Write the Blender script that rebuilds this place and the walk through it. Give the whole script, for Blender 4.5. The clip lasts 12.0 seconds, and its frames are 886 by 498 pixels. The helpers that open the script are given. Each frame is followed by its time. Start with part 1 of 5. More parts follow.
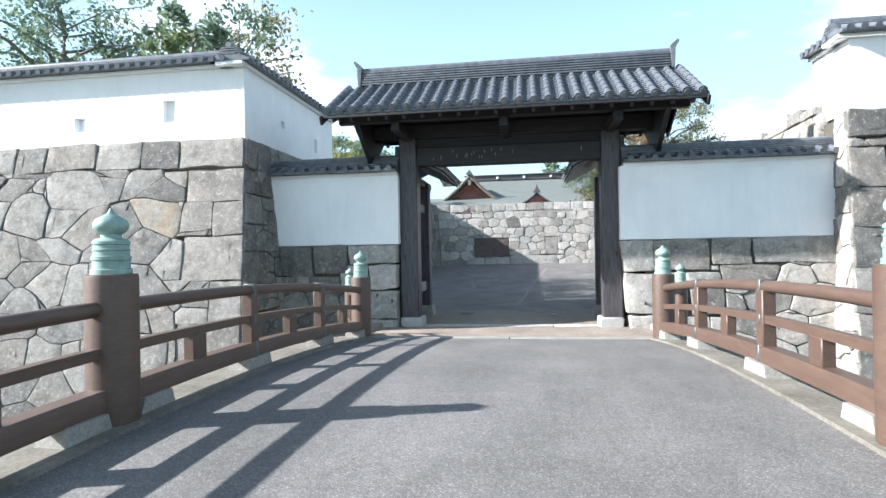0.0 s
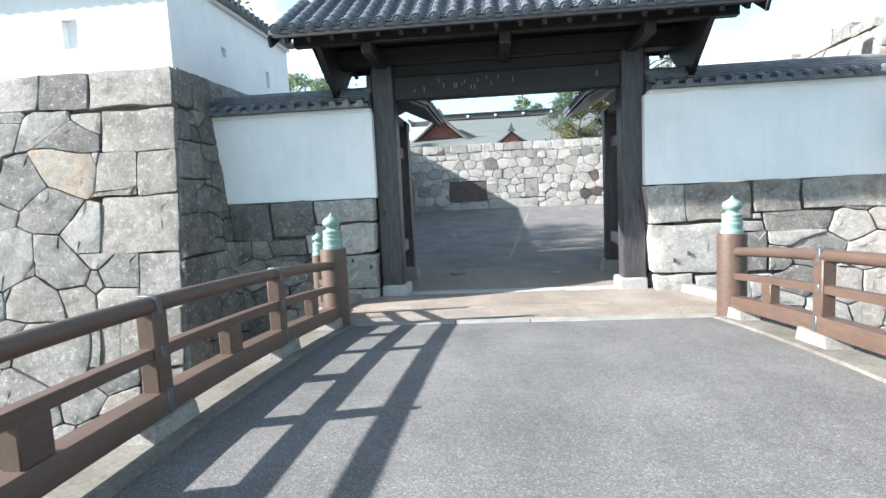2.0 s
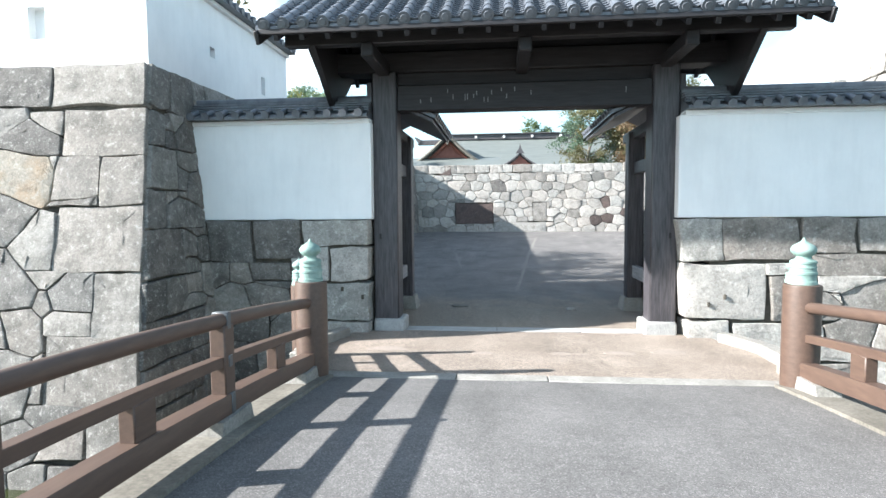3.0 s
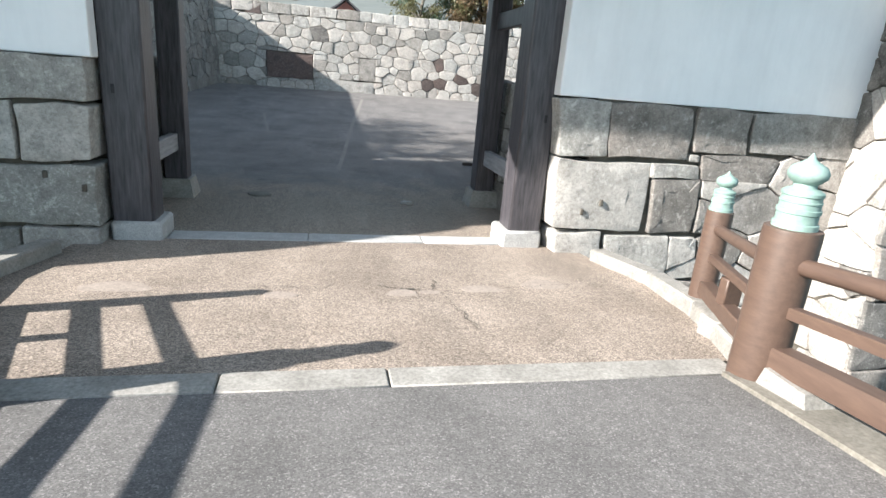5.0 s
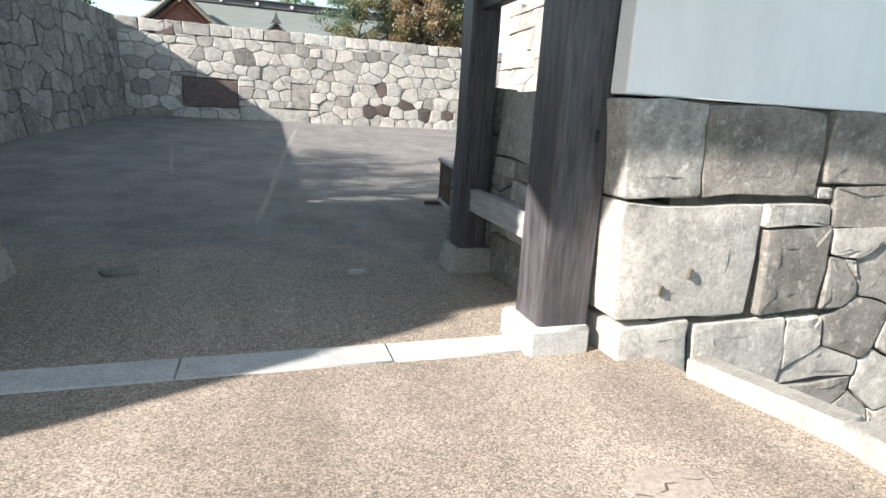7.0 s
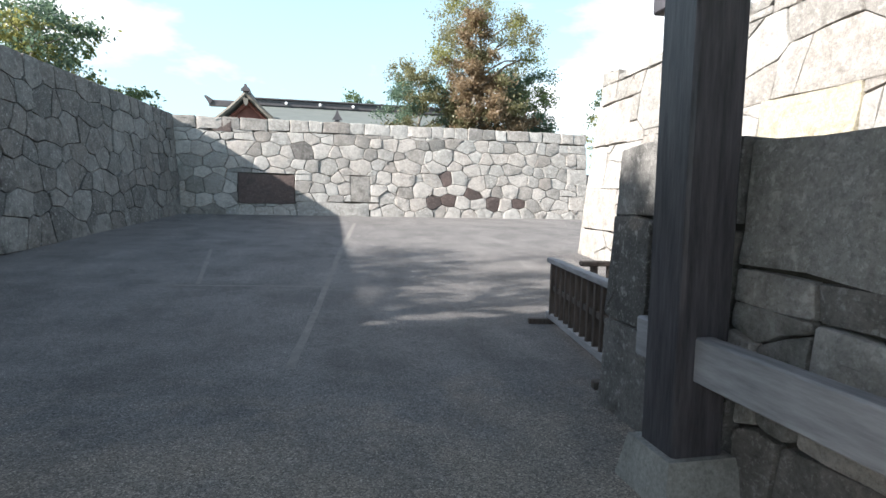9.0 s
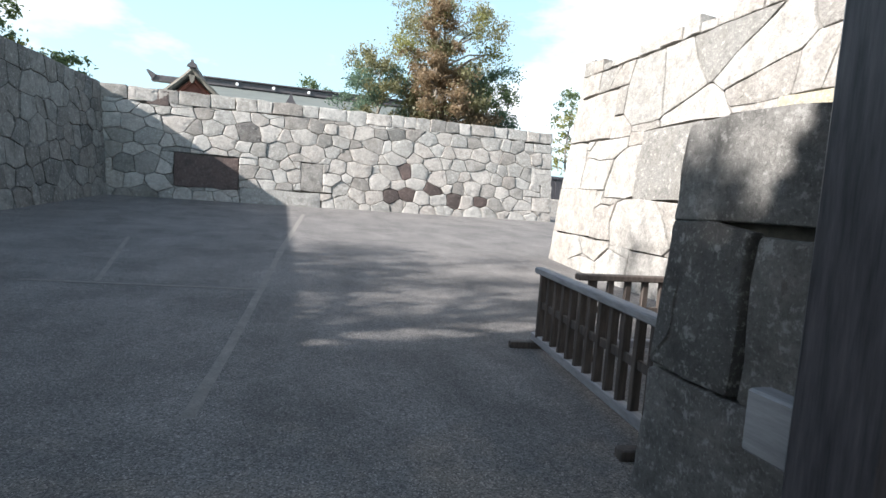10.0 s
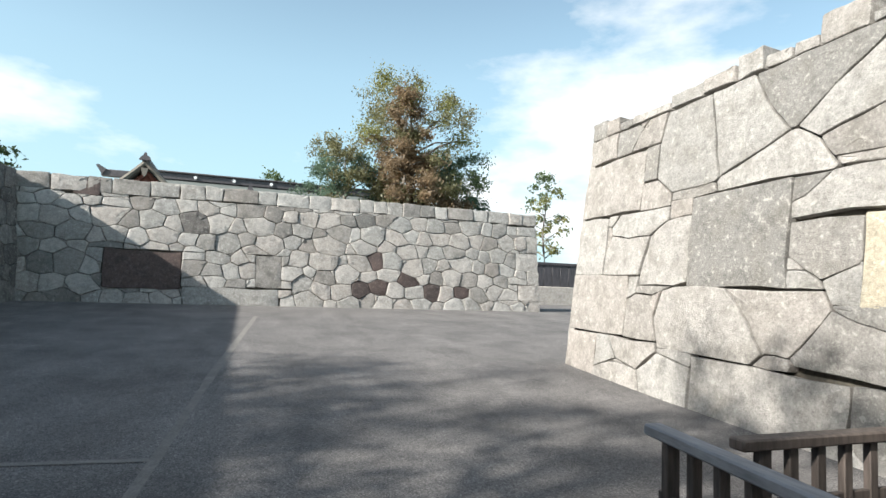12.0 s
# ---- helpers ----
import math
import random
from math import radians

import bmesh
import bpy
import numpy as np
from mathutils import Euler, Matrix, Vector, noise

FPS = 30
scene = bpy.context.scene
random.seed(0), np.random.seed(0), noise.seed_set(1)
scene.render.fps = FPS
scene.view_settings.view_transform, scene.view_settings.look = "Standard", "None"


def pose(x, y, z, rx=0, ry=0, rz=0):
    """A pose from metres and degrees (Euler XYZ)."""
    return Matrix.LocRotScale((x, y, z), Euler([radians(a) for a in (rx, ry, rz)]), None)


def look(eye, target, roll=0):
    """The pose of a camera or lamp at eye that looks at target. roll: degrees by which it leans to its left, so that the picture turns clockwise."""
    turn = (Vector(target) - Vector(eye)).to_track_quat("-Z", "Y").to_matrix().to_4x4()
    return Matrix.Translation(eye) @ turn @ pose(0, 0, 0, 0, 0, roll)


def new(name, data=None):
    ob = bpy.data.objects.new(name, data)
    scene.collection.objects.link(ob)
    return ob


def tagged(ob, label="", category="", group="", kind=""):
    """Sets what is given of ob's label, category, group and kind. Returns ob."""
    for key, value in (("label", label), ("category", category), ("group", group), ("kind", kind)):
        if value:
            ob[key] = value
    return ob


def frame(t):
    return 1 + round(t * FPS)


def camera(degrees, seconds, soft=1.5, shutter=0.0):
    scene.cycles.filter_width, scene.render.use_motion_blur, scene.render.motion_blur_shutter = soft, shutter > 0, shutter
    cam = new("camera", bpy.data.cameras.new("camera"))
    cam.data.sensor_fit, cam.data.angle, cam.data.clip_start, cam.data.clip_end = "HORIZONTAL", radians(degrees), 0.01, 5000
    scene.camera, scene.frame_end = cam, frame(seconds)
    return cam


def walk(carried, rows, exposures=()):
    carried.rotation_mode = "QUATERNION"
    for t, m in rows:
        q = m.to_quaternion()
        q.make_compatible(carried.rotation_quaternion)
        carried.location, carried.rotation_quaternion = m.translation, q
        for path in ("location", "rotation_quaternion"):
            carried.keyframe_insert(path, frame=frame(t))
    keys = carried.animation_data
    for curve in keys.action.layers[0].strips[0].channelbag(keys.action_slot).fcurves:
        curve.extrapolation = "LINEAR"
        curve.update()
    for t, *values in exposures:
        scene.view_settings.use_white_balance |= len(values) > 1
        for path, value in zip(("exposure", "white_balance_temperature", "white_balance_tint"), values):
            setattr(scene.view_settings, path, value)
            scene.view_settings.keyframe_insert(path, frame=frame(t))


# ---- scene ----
cam = camera(76.7, 12.0)
PATH = [
    (0, (-0.378, -0.639, 1.456), (-0.679, 1.338, 1.466), -1.0),
    (0.5, (-0.533, -0.071, 1.488), (-0.722, 1.919, 1.457), -0.7),
    (1, (-0.752, 0.429, 1.583), (-0.939, 2.419, 1.507), -0.1),
    (1.5, (-0.876, 1.01, 1.596), (-0.962, 2.989, 1.318), -2.3),
    (2, (-1.117, 1.64, 1.701), (-1.312, 3.62, 1.501), -2.7),
    (2.5, (-1.12, 2.283, 1.74), (-1.307, 4.266, 1.557), -0.8),
    (3, (-1.229, 2.954, 1.778), (-1.434, 4.939, 1.647), -0.4),
    (3.5, (-1.167, 3.657, 1.707), (-1.131, 5.636, 1.422), 2.0),
    (3.7, (-1.184, 3.978, 1.735), (-1.1, 5.945, 1.382), -0.6),
    (5.3, (-1.107, 6.438, 1.763), (-0.629, 8.285, 1.164), 6.4),
    (5.5, (-1.035, 6.766, 1.746), (-0.544, 8.609, 1.143), 6.7),
    (6, (-0.891, 7.553, 1.644), (-0.336, 9.405, 1.134), 3.6),
    (6.5, (-0.77, 8.415, 1.547), (-0.153, 10.246, 1.033), 3.9),
    (7, (-0.721, 9.22, 1.465), (-0.108, 11.063, 0.989), 3.4),
    (7.5, (-0.66, 10.182, 1.397), (-0.244, 12.096, 0.992), 0.6),
    (7.7, (-0.643, 10.536, 1.372), (-0.24, 12.458, 0.998), 0.5),
    (9.3, (-0.457, 13.009, 1.345), (-0.011, 14.952, 1.191), 2.0),
    (9.5, (-0.445, 13.345, 1.319), (0.051, 15.277, 1.165), 2.2),
    (10, (-0.283, 14.112, 1.286), (0.302, 16.016, 1.107), 4.1),
    (10.5, (-0.199, 14.841, 1.31), (0.387, 16.743, 1.113), 0.0),
    (11, (-0.039, 15.576, 1.321), (0.575, 17.476, 1.202), -0.9),
    (11.5, (0.052, 16.348, 1.347), (0.677, 18.247, 1.31), -1.4),
    (12, (0.203, 17.043, 1.374), (0.882, 18.918, 1.516), 2.0),
]
EXPOSURES = [(0.0, 1.58, 5850, 9), (1.0, 1.46, 5800, 9), (1.5, 1.56, 5850, 9), (2.5, 1.86, 5900, 8), (3.5, 1.86, 5950, 8), (5.5, 1.56, 6250, 10), (7.5, 1.66, 6400, 10), (9.5, 1.5, 6100, 11), (10.5, 1.38, 6100, 11), (12.0, 1.1, 6200, 8)]
walk(cam, [(t, look(eye, target, roll)) for t, eye, target, roll in PATH], EXPOSURES)

# ---- world, sun, exposure ----
SUN_DIR = Vector((1.0, 0.27, -0.585)).normalized()
world = bpy.data.worlds.new("sky_world")
scene.world = world
world.use_nodes = True
wn, wl = world.node_tree.nodes, world.node_tree.links
wn.clear()
w_out = wn.new("ShaderNodeOutputWorld")
w_bg = wn.new("ShaderNodeBackground")
w_sky = wn.new("ShaderNodeTexSky")
w_sky.sky_type = "NISHITA"
w_sky.sun_disc = False
w_sky.sun_elevation = radians(29.5)
w_sky.dust_density = 1.5
w_sky.sun_rotation = radians(254.9)
w_bg.inputs["Strength"].default_value = 0.105
# thin haze towards the horizon and a few broken clouds
w_tc, w_sep = wn.new("ShaderNodeTexCoord"), wn.new("ShaderNodeSeparateXYZ")
wl.new(w_tc.outputs["Generated"], w_sep.inputs[0])
w_haze = wn.new("ShaderNodeMapRange")
for k, v in (("From Min", 0.0), ("From Max", 0.6), ("To Min", 0.94), ("To Max", 0.2)):
    w_haze.inputs[k].default_value = v
wl.new(w_sep.outputs[2], w_haze.inputs["Value"])
w_map = wn.new("ShaderNodeMapping")
w_map.inputs["Scale"].default_value, w_map.inputs["Location"].default_value = (1.0, 1.0, 2.4), (2.1, 0.4, 0.9)
wl.new(w_tc.outputs["Generated"], w_map.inputs["Vector"])
w_cloud = wn.new("ShaderNodeTexNoise")
w_cloud.inputs["Scale"].default_value, w_cloud.inputs["Detail"].default_value, w_cloud.inputs["Roughness"].default_value = 2.0, 9.0, 0.55
wl.new(w_map.outputs[0], w_cloud.inputs["Vector"])
w_edge = wn.new("ShaderNodeMapRange")
for k, v in (("From Min", 0.54), ("From Max", 0.66), ("To Min", 0.0), ("To Max", 0.9)):
    w_edge.inputs[k].default_value = v
wl.new(w_cloud.outputs["Fac"], w_edge.inputs["Value"])
w_mix1, w_mix2 = wn.new("ShaderNodeMix"), wn.new("ShaderNodeMix")
for n in (w_mix1, w_mix2):
    n.data_type = "RGBA"
w_mix1.inputs[7].default_value, w_mix2.inputs[7].default_value = (3.0, 4.3, 4.5, 1), (5.8, 5.8, 5.7, 1)
wl.new(w_haze.outputs[0], w_mix1.inputs[0])
wl.new(w_sky.outputs[0], w_mix1.inputs[6])
wl.new(w_edge.outputs[0], w_mix2.inputs[0])
wl.new(w_mix1.outputs[2], w_mix2.inputs[6])
w_zen, w_deep = wn.new("ShaderNodeMapRange"), wn.new("ShaderNodeMix")
for k, v in (("From Min", 0.35), ("From Max", 0.85), ("To Min", 1.0), ("To Max", 0.64)):
    w_zen.inputs[k].default_value = v
w_deep.data_type, w_deep.blend_type = "RGBA", "MULTIPLY"
w_deep.inputs[0].default_value = 1.0
wl.new(w_sep.outputs[2], w_zen.inputs["Value"])
wl.new(w_mix2.outputs[2], w_deep.inputs[6])
wl.new(w_zen.outputs[0], w_deep.inputs[7])
wl.new(w_deep.outputs[2], w_bg.inputs["Color"])
wl.new(w_bg.outputs[0], w_out.inputs["Surface"])
sun_data = bpy.data.lights.new("sun", "SUN")
sun_data.energy, sun_data.angle, sun_data.color = 5.0, radians(0.8), (1.0, 0.93, 0.84)
sun = new("sun", sun_data)
sun.matrix_world = look((-40, -10, 40), Vector((-40, -10, 40)) + SUN_DIR)


# ---- materials ----
def material(name, rough=0.8, metal=0.0):
    m = bpy.data.materials.new(name)
    m.use_nodes = True
    b = m.node_tree.nodes["Principled BSDF"]
    b.inputs["Roughness"].default_value, b.inputs["Metallic"].default_value = rough, metal
    return m, m.node_tree.nodes, m.node_tree.links, b


def tex(nodes, links, scale, detail=6.0, rough=0.6, vec=None):
    n = nodes.new("ShaderNodeTexNoise")
    n.inputs["Scale"].default_value, n.inputs["Detail"].default_value, n.inputs["Roughness"].default_value = scale, detail, rough
    if vec is None:
        g = nodes.new("ShaderNodeTexCoord")
        vec = g.outputs["Object"]
    links.new(vec, n.inputs["Vector"])
    return n.outputs["Fac"]


def ramp(nodes, links, fac, *stops):
    r = nodes.new("ShaderNodeValToRGB")
    e = r.color_ramp.elements
    while len(e) < len(stops):
        e.new(0.5)
    for el, (p, c) in zip(e, stops):
        el.position, el.color = p, (*c, 1) if len(c) == 3 else c
    links.new(fac, r.inputs["Fac"])
    return r.outputs["Color"]


def grey(v):
    return (v, v, v)


def mix(nodes, links, fac, a, b, mode="MIX"):
    n = nodes.new("ShaderNodeMix")
    n.data_type, n.blend_type = "RGBA", mode
    if isinstance(fac, (int, float)):
        n.inputs[0].default_value = fac
    else:
        links.new(fac, n.inputs[0])
    for sock, v in ((n.inputs[6], a), (n.inputs[7], b)):
        if isinstance(v, tuple):
            sock.default_value = (*v, 1)
        else:
            links.new(v, sock)
    return n.outputs[2]


def bump(nodes, links, bsdf, height, strength, dist):
    n = nodes.new("ShaderNodeBump")
    n.inputs["Strength"].default_value, n.inputs["Distance"].default_value = strength, dist
    links.new(height, n.inputs["Height"])
    links.new(n.outputs[0], bsdf.inputs["Normal"])


def stretched(nodes, links, sx, sy, sz):
    g, mp = nodes.new("ShaderNodeTexCoord"), nodes.new("ShaderNodeMapping")
    mp.inputs["Scale"].default_value = (sx, sy, sz)
    links.new(g.outputs["Object"], mp.inputs["Vector"])
    return mp.outputs[0]


def stone_material(name, low, high, stain, lichen, amount=0.5):
    m, n, l, b = material(name, 0.9)
    info = n.new("ShaderNodeObjectInfo")
    base = ramp(n, l, info.outputs["Random"], (0.0, low), (0.35, tuple(0.5 * (a + c) * k for a, c, k in zip(low, high, (1.04, 0.98, 0.95)))), (0.8, high), (1.0, tuple(0.85 * c for c in low)))
    grain = tex(n, l, 26.0, 9.0, 0.82)
    base = mix(n, l, 0.75, base, ramp(n, l, grain, (0.34, grey(0.42)), (0.5, grey(1.0)), (0.68, grey(1.34))), "MULTIPLY")
    blotch = tex(n, l, 2.3, 5.0, 0.65)
    base = mix(n, l, ramp(n, l, blotch, (0.46, grey(0.0)), (0.68, grey(amount))), base, stain)
    spots = tex(n, l, 11.0, 6.0, 0.7)
    base = mix(n, l, ramp(n, l, spots, (0.57, grey(0.0)), (0.64, grey(0.7))), base, lichen)
    fleck = tex(n, l, 42.0, 3.0, 0.6)
    base = mix(n, l, ramp(n, l, fleck, (0.58, grey(0.0)), (0.66, grey(0.55))), base, lichen)
    moss = tex(n, l, 5.5, 8.0, 0.75)
    base = mix(n, l, 0.65, base, ramp(n, l, moss, (0.36, grey(0.6)), (0.5, grey(1.0)), (0.7, grey(1.18))), "MULTIPLY")
    l.new(base, b.inputs["Base Color"])
    bump(n, l, b, mix(n, l, 0.4, grain, tex(n, l, 7.0, 5.0)), 0.85, 0.04)
    return m


STONE = stone_material("granite_weathered", (0.18, 0.172, 0.158), (0.31, 0.296, 0.274), (0.10, 0.094, 0.083), (0.385, 0.37, 0.343), 0.7)
# lichened granite, base tones also lowered to deepen the west wall's shade
STONE_OLD = stone_material("granite_lichened_shade_dark", (0.118, 0.113, 0.106), (0.22, 0.212, 0.198), (0.062, 0.06, 0.056), (0.36, 0.35, 0.33), 0.75)
STONE_WARM = stone_material("granite_pale", (0.35, 0.336, 0.31), (0.48, 0.462, 0.43), (0.23, 0.22, 0.20), (0.55, 0.535, 0.50), 0.45)
STONE_CREAM = stone_material("granite_cream", (0.37, 0.33, 0.24), (0.43, 0.39, 0.3), (0.30, 0.26, 0.19), (0.47, 0.45, 0.38), 0.4)
STONE_EAST = stone_material("granite_sunned", (0.225, 0.216, 0.2), (0.335, 0.322, 0.3), (0.16, 0.148, 0.127), (0.40, 0.384, 0.345), 0.55)
STONE_DARK = stone_material("stone_reddish_dark", (0.07, 0.055, 0.05), (0.13, 0.095, 0.085), (0.05, 0.042, 0.04), (0.17, 0.14, 0.13))
STONE_RUST = stone_material("stone_rust_stained", (0.24, 0.215, 0.175), (0.31, 0.285, 0.24), (0.32, 0.20, 0.10), (0.38, 0.36, 0.32))


def simple_material(name, a, b_col, scale, rough, metal=0.0, bump_s=0.3, bump_d=0.005, vec=None, fine=0.0):
    m, n, l, b = material(name, rough, metal)
    v = None if vec is None else stretched(n, l, *vec)
    f = tex(n, l, scale, 7.0, 0.65, v)
    col = ramp(n, l, f, (0.3, a), (0.7, b_col))
    if fine:
        g = tex(n, l, fine, 3.0, 0.7)
        col = mix(n, l, 0.7, col, ramp(n, l, g, (0.3, grey(0.6)), (0.72, grey(1.35))), "MULTIPLY")
        f = mix(n, l, 0.6, f, g)
    l.new(col, b.inputs["Base Color"])
    bump(n, l, b, f, bump_s, bump_d)
    return m


JOINT = simple_material("joint_shadow_soil", (0.055, 0.049, 0.04), (0.13, 0.116, 0.094), 9.0, 1.0)
PLASTER, _n, _l, _b = material("white_lime_plaster", 0.85)
_slow, _run = tex(_n, _l, 0.8, 7.0, 0.65), tex(_n, _l, 2.2, 6.0, 0.7, stretched(_n, _l, 2.2, 2.2, 0.35))
_c = ramp(_n, _l, _slow, (0.3, (0.77, 0.78, 0.785)), (0.7, (0.87, 0.875, 0.875)))
_c = mix(_n, _l, 0.4, _c, ramp(_n, _l, _run, (0.3, grey(0.88)), (0.55, grey(1.0))), "MULTIPLY")
_l.new(_c, _b.inputs["Base Color"])
bump(_n, _l, _b, mix(_n, _l, 0.5, _slow, tex(_n, _l, 30.0, 4.0)), 0.2, 0.008)
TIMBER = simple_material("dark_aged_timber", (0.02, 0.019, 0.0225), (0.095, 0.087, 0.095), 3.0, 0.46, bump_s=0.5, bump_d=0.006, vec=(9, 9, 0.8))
# crosswise timber, its colour darkened for the deep shade under the eaves
TIMBER_X = simple_material("aged_timber_crosswise_shade_dark", (0.008, 0.0078, 0.0095), (0.03, 0.027, 0.031), 3.0, 0.62, bump_s=0.5, bump_d=0.006, vec=(0.8, 9, 9))
TIMBER_GREY = simple_material("greyed_timber", (0.20, 0.195, 0.20), (0.36, 0.35, 0.355), 3.0, 0.75, bump_s=0.4, bump_d=0.004, vec=(8, 1.0, 8))
FENCE_BROWN = simple_material("brown_weathered_fence_timber", (0.04, 0.031, 0.026), (0.125, 0.1, 0.085), 3.0, 0.75, bump_s=0.5, bump_d=0.004, vec=(7, 7, 1.0))
TILE = simple_material("grey_fired_roof_tile", (0.07, 0.079, 0.095), (0.165, 0.178, 0.2), 6.0, 0.38, bump_s=0.2, bump_d=0.004)


def aggregate_material(name, a, b_col, chips, chip_scale, contrast, spill=None):
    """Bound aggregate: single chips in their own tones over slow patches; spill is grit carried in from the gate."""
    m, n, l, b = material(name, 0.9)
    g = n.new("ShaderNodeTexCoord")
    cell = n.new("ShaderNodeTexVoronoi")
    cell.inputs["Scale"].default_value = chip_scale
    l.new(g.outputs["Object"], cell.inputs["Vector"])
    sep = n.new("ShaderNodeSeparateColor")
    l.new(cell.outputs["Color"], sep.inputs[0])
    col = ramp(n, l, tex(n, l, 0.9, 8.0, 0.68), (0.36, a), (0.64, b_col))
    if spill:
        pos, reach = n.new("ShaderNodeSeparateXYZ"), n.new("ShaderNodeMapRange")
        l.new(g.outputs["Object"], pos.inputs[0])
        for key, value in (("From Min", 19.5), ("From Max", 14.6), ("To Min", 0.0), ("To Max", 1.0)):
            reach.inputs[key].default_value = value
        l.new(pos.outputs[1], reach.inputs["Value"])
        patch = mix(n, l, 0.5, reach.outputs[0], tex(n, l, 1.6, 7.0, 0.65))
        col = mix(n, l, ramp(n, l, patch, (0.45, grey(0.0)), (0.66, grey(1.0))), col, spill)
    streak = tex(n, l, 0.55, 7.0, 0.6, stretched(n, l, 2.4, 0.5, 1.0))
    col = mix(n, l, 0.8, col, ramp(n, l, streak, (0.3, grey(0.78)), (0.7, grey(1.2))), "MULTIPLY")
    col = mix(n, l, 1.0, col, ramp(n, l, sep.outputs[0], (0.0, grey(1 - contrast)), (0.55, grey(1.0)), (0.9, grey(1 + 0.6 * contrast)), (1.0, chips)), "MULTIPLY")
    col = mix(n, l, 0.6, col, ramp(n, l, tex(n, l, 14.0, 4.0, 0.7), (0.3, grey(0.8)), (0.7, grey(1.18))), "MULTIPLY")
    l.new(col, b.inputs["Base Color"])
    bump(n, l, b, mix(n, l, 0.5, sep.outputs[1], tex(n, l, chip_scale * 0.8, 4.0, 0.7)), 0.45, 0.008)
    return m


ASPHALT = aggregate_material("bridge_asphalt", (0.116, 0.111, 0.107), (0.158, 0.151, 0.146), (1.9, 1.9, 1.9), 130.0, 0.34)
COURT = aggregate_material("courtyard_asphalt", (0.11, 0.103, 0.099), (0.176, 0.165, 0.157), (2.1, 2.1, 2.1), 100.0, 0.56, (0.26, 0.216, 0.176))
GRAVEL = aggregate_material("resin_bound_brown_gravel", (0.225, 0.184, 0.15), (0.30, 0.25, 0.208), (1.7, 1.7, 1.7), 105.0, 0.58)
CONCRETE = simple_material("pale_concrete", (0.2, 0.19, 0.172), (0.33, 0.317, 0.29), 3.0, 0.85, fine=40.0)
CONCRETE_OLD = simple_material("stained_concrete", (0.11, 0.10, 0.082), (0.22, 0.205, 0.175), 2.2, 0.9, fine=30.0)
GRANITE_WHITE = simple_material("pale_dressed_granite", (0.34, 0.335, 0.325), (0.47, 0.465, 0.45), 5.0, 0.8, fine=60.0)
RAIL = simple_material("red_brown_rail_paint", (0.072, 0.045, 0.034), (0.108, 0.069, 0.050), 4.0, 0.5, bump_s=0.15, bump_d=0.003, vec=(6, 1, 6))
STRAP = simple_material("dull_grey_metal_strap", (0.10, 0.105, 0.11), (0.17, 0.175, 0.18), 8.0, 0.5, 0.6)
BRONZE = simple_material("green_patinated_bronze", (0.16, 0.25, 0.22), (0.29, 0.39, 0.35), 9.0, 0.6, 0.1)
BARK = simple_material("grey_bark", (0.10, 0.085, 0.07), (0.26, 0.235, 0.20), 4.0, 0.9, vec=(5, 5, 1))
BED = simple_material("moat_bed_soil", (0.07, 0.065, 0.04), (0.12, 0.11, 0.07), 0.6, 0.95)
GRASS = simple_material("dry_grass_ground", (0.12, 0.12, 0.06), (0.22, 0.20, 0.11), 0.5, 0.95)
COPPER = simple_material("green_grey_copper_roof", (0.12, 0.135, 0.13), (0.165, 0.18, 0.17), 0.5, 0.6, vec=(1, 6, 1))
VERMILION = simple_material("faded_vermilion_timber", (0.22, 0.075, 0.055), (0.31, 0.12, 0.085), 2.0, 0.6)
RIDGE = simple_material("dark_ridge_tile", (0.06, 0.055, 0.06), (0.11, 0.10, 0.105), 4.0, 0.5)
HILL = simple_material("far_hazy_hill", (0.33, 0.42, 0.50), (0.38, 0.47, 0.55), 0.01, 1.0)
WATER, _n, _l, _b = material("green_moat_water", 0.06)
_b.inputs["Base Color"].default_value = (0.035, 0.042, 0.018, 1)
bump(_n, _l, _b, tex(_n, _l, 3.0, 3.0), 0.06, 0.05)


def leaf_material(name, a, b_col):
    m, n, l, b = material(name, 0.5)
    g = n.new("ShaderNodeNewGeometry")
    l.new(ramp(n, l, g.outputs["Random Per Island"], (0.0, a), (1.0, b_col)), b.inputs["Base Color"])
    thin, both = n.new("ShaderNodeBsdfTranslucent"), n.new("ShaderNodeMixShader")
    thin.inputs["Color"].default_value = (*[1.6 * c for c in b_col], 1)
    both.inputs[0].default_value = 0.35
    out = n["Material Output"]
    l.new(b.outputs[0], both.inputs[1])
    l.new(thin.outputs[0], both.inputs[2])
    l.new(both.outputs[0], out.inputs["Surface"])
    return m


LEAF_GREEN = leaf_material("evergreen_leaves", (0.055, 0.08, 0.04), (0.12, 0.16, 0.07))
LEAF_DARK = leaf_material("dark_evergreen_leaves", (0.055, 0.09, 0.065), (0.12, 0.175, 0.115))
LEAF_BROWN = leaf_material("russet_cedar_foliage", (0.14, 0.1, 0.06), (0.24, 0.175, 0.105))
LEAF_OLIVE = leaf_material("olive_brown_leaves", (0.1, 0.1, 0.05), (0.19, 0.18, 0.09))
LEAF_YELLOW = leaf_material("yellow_green_leaves", (0.12, 0.135, 0.04), (0.23, 0.225, 0.08))


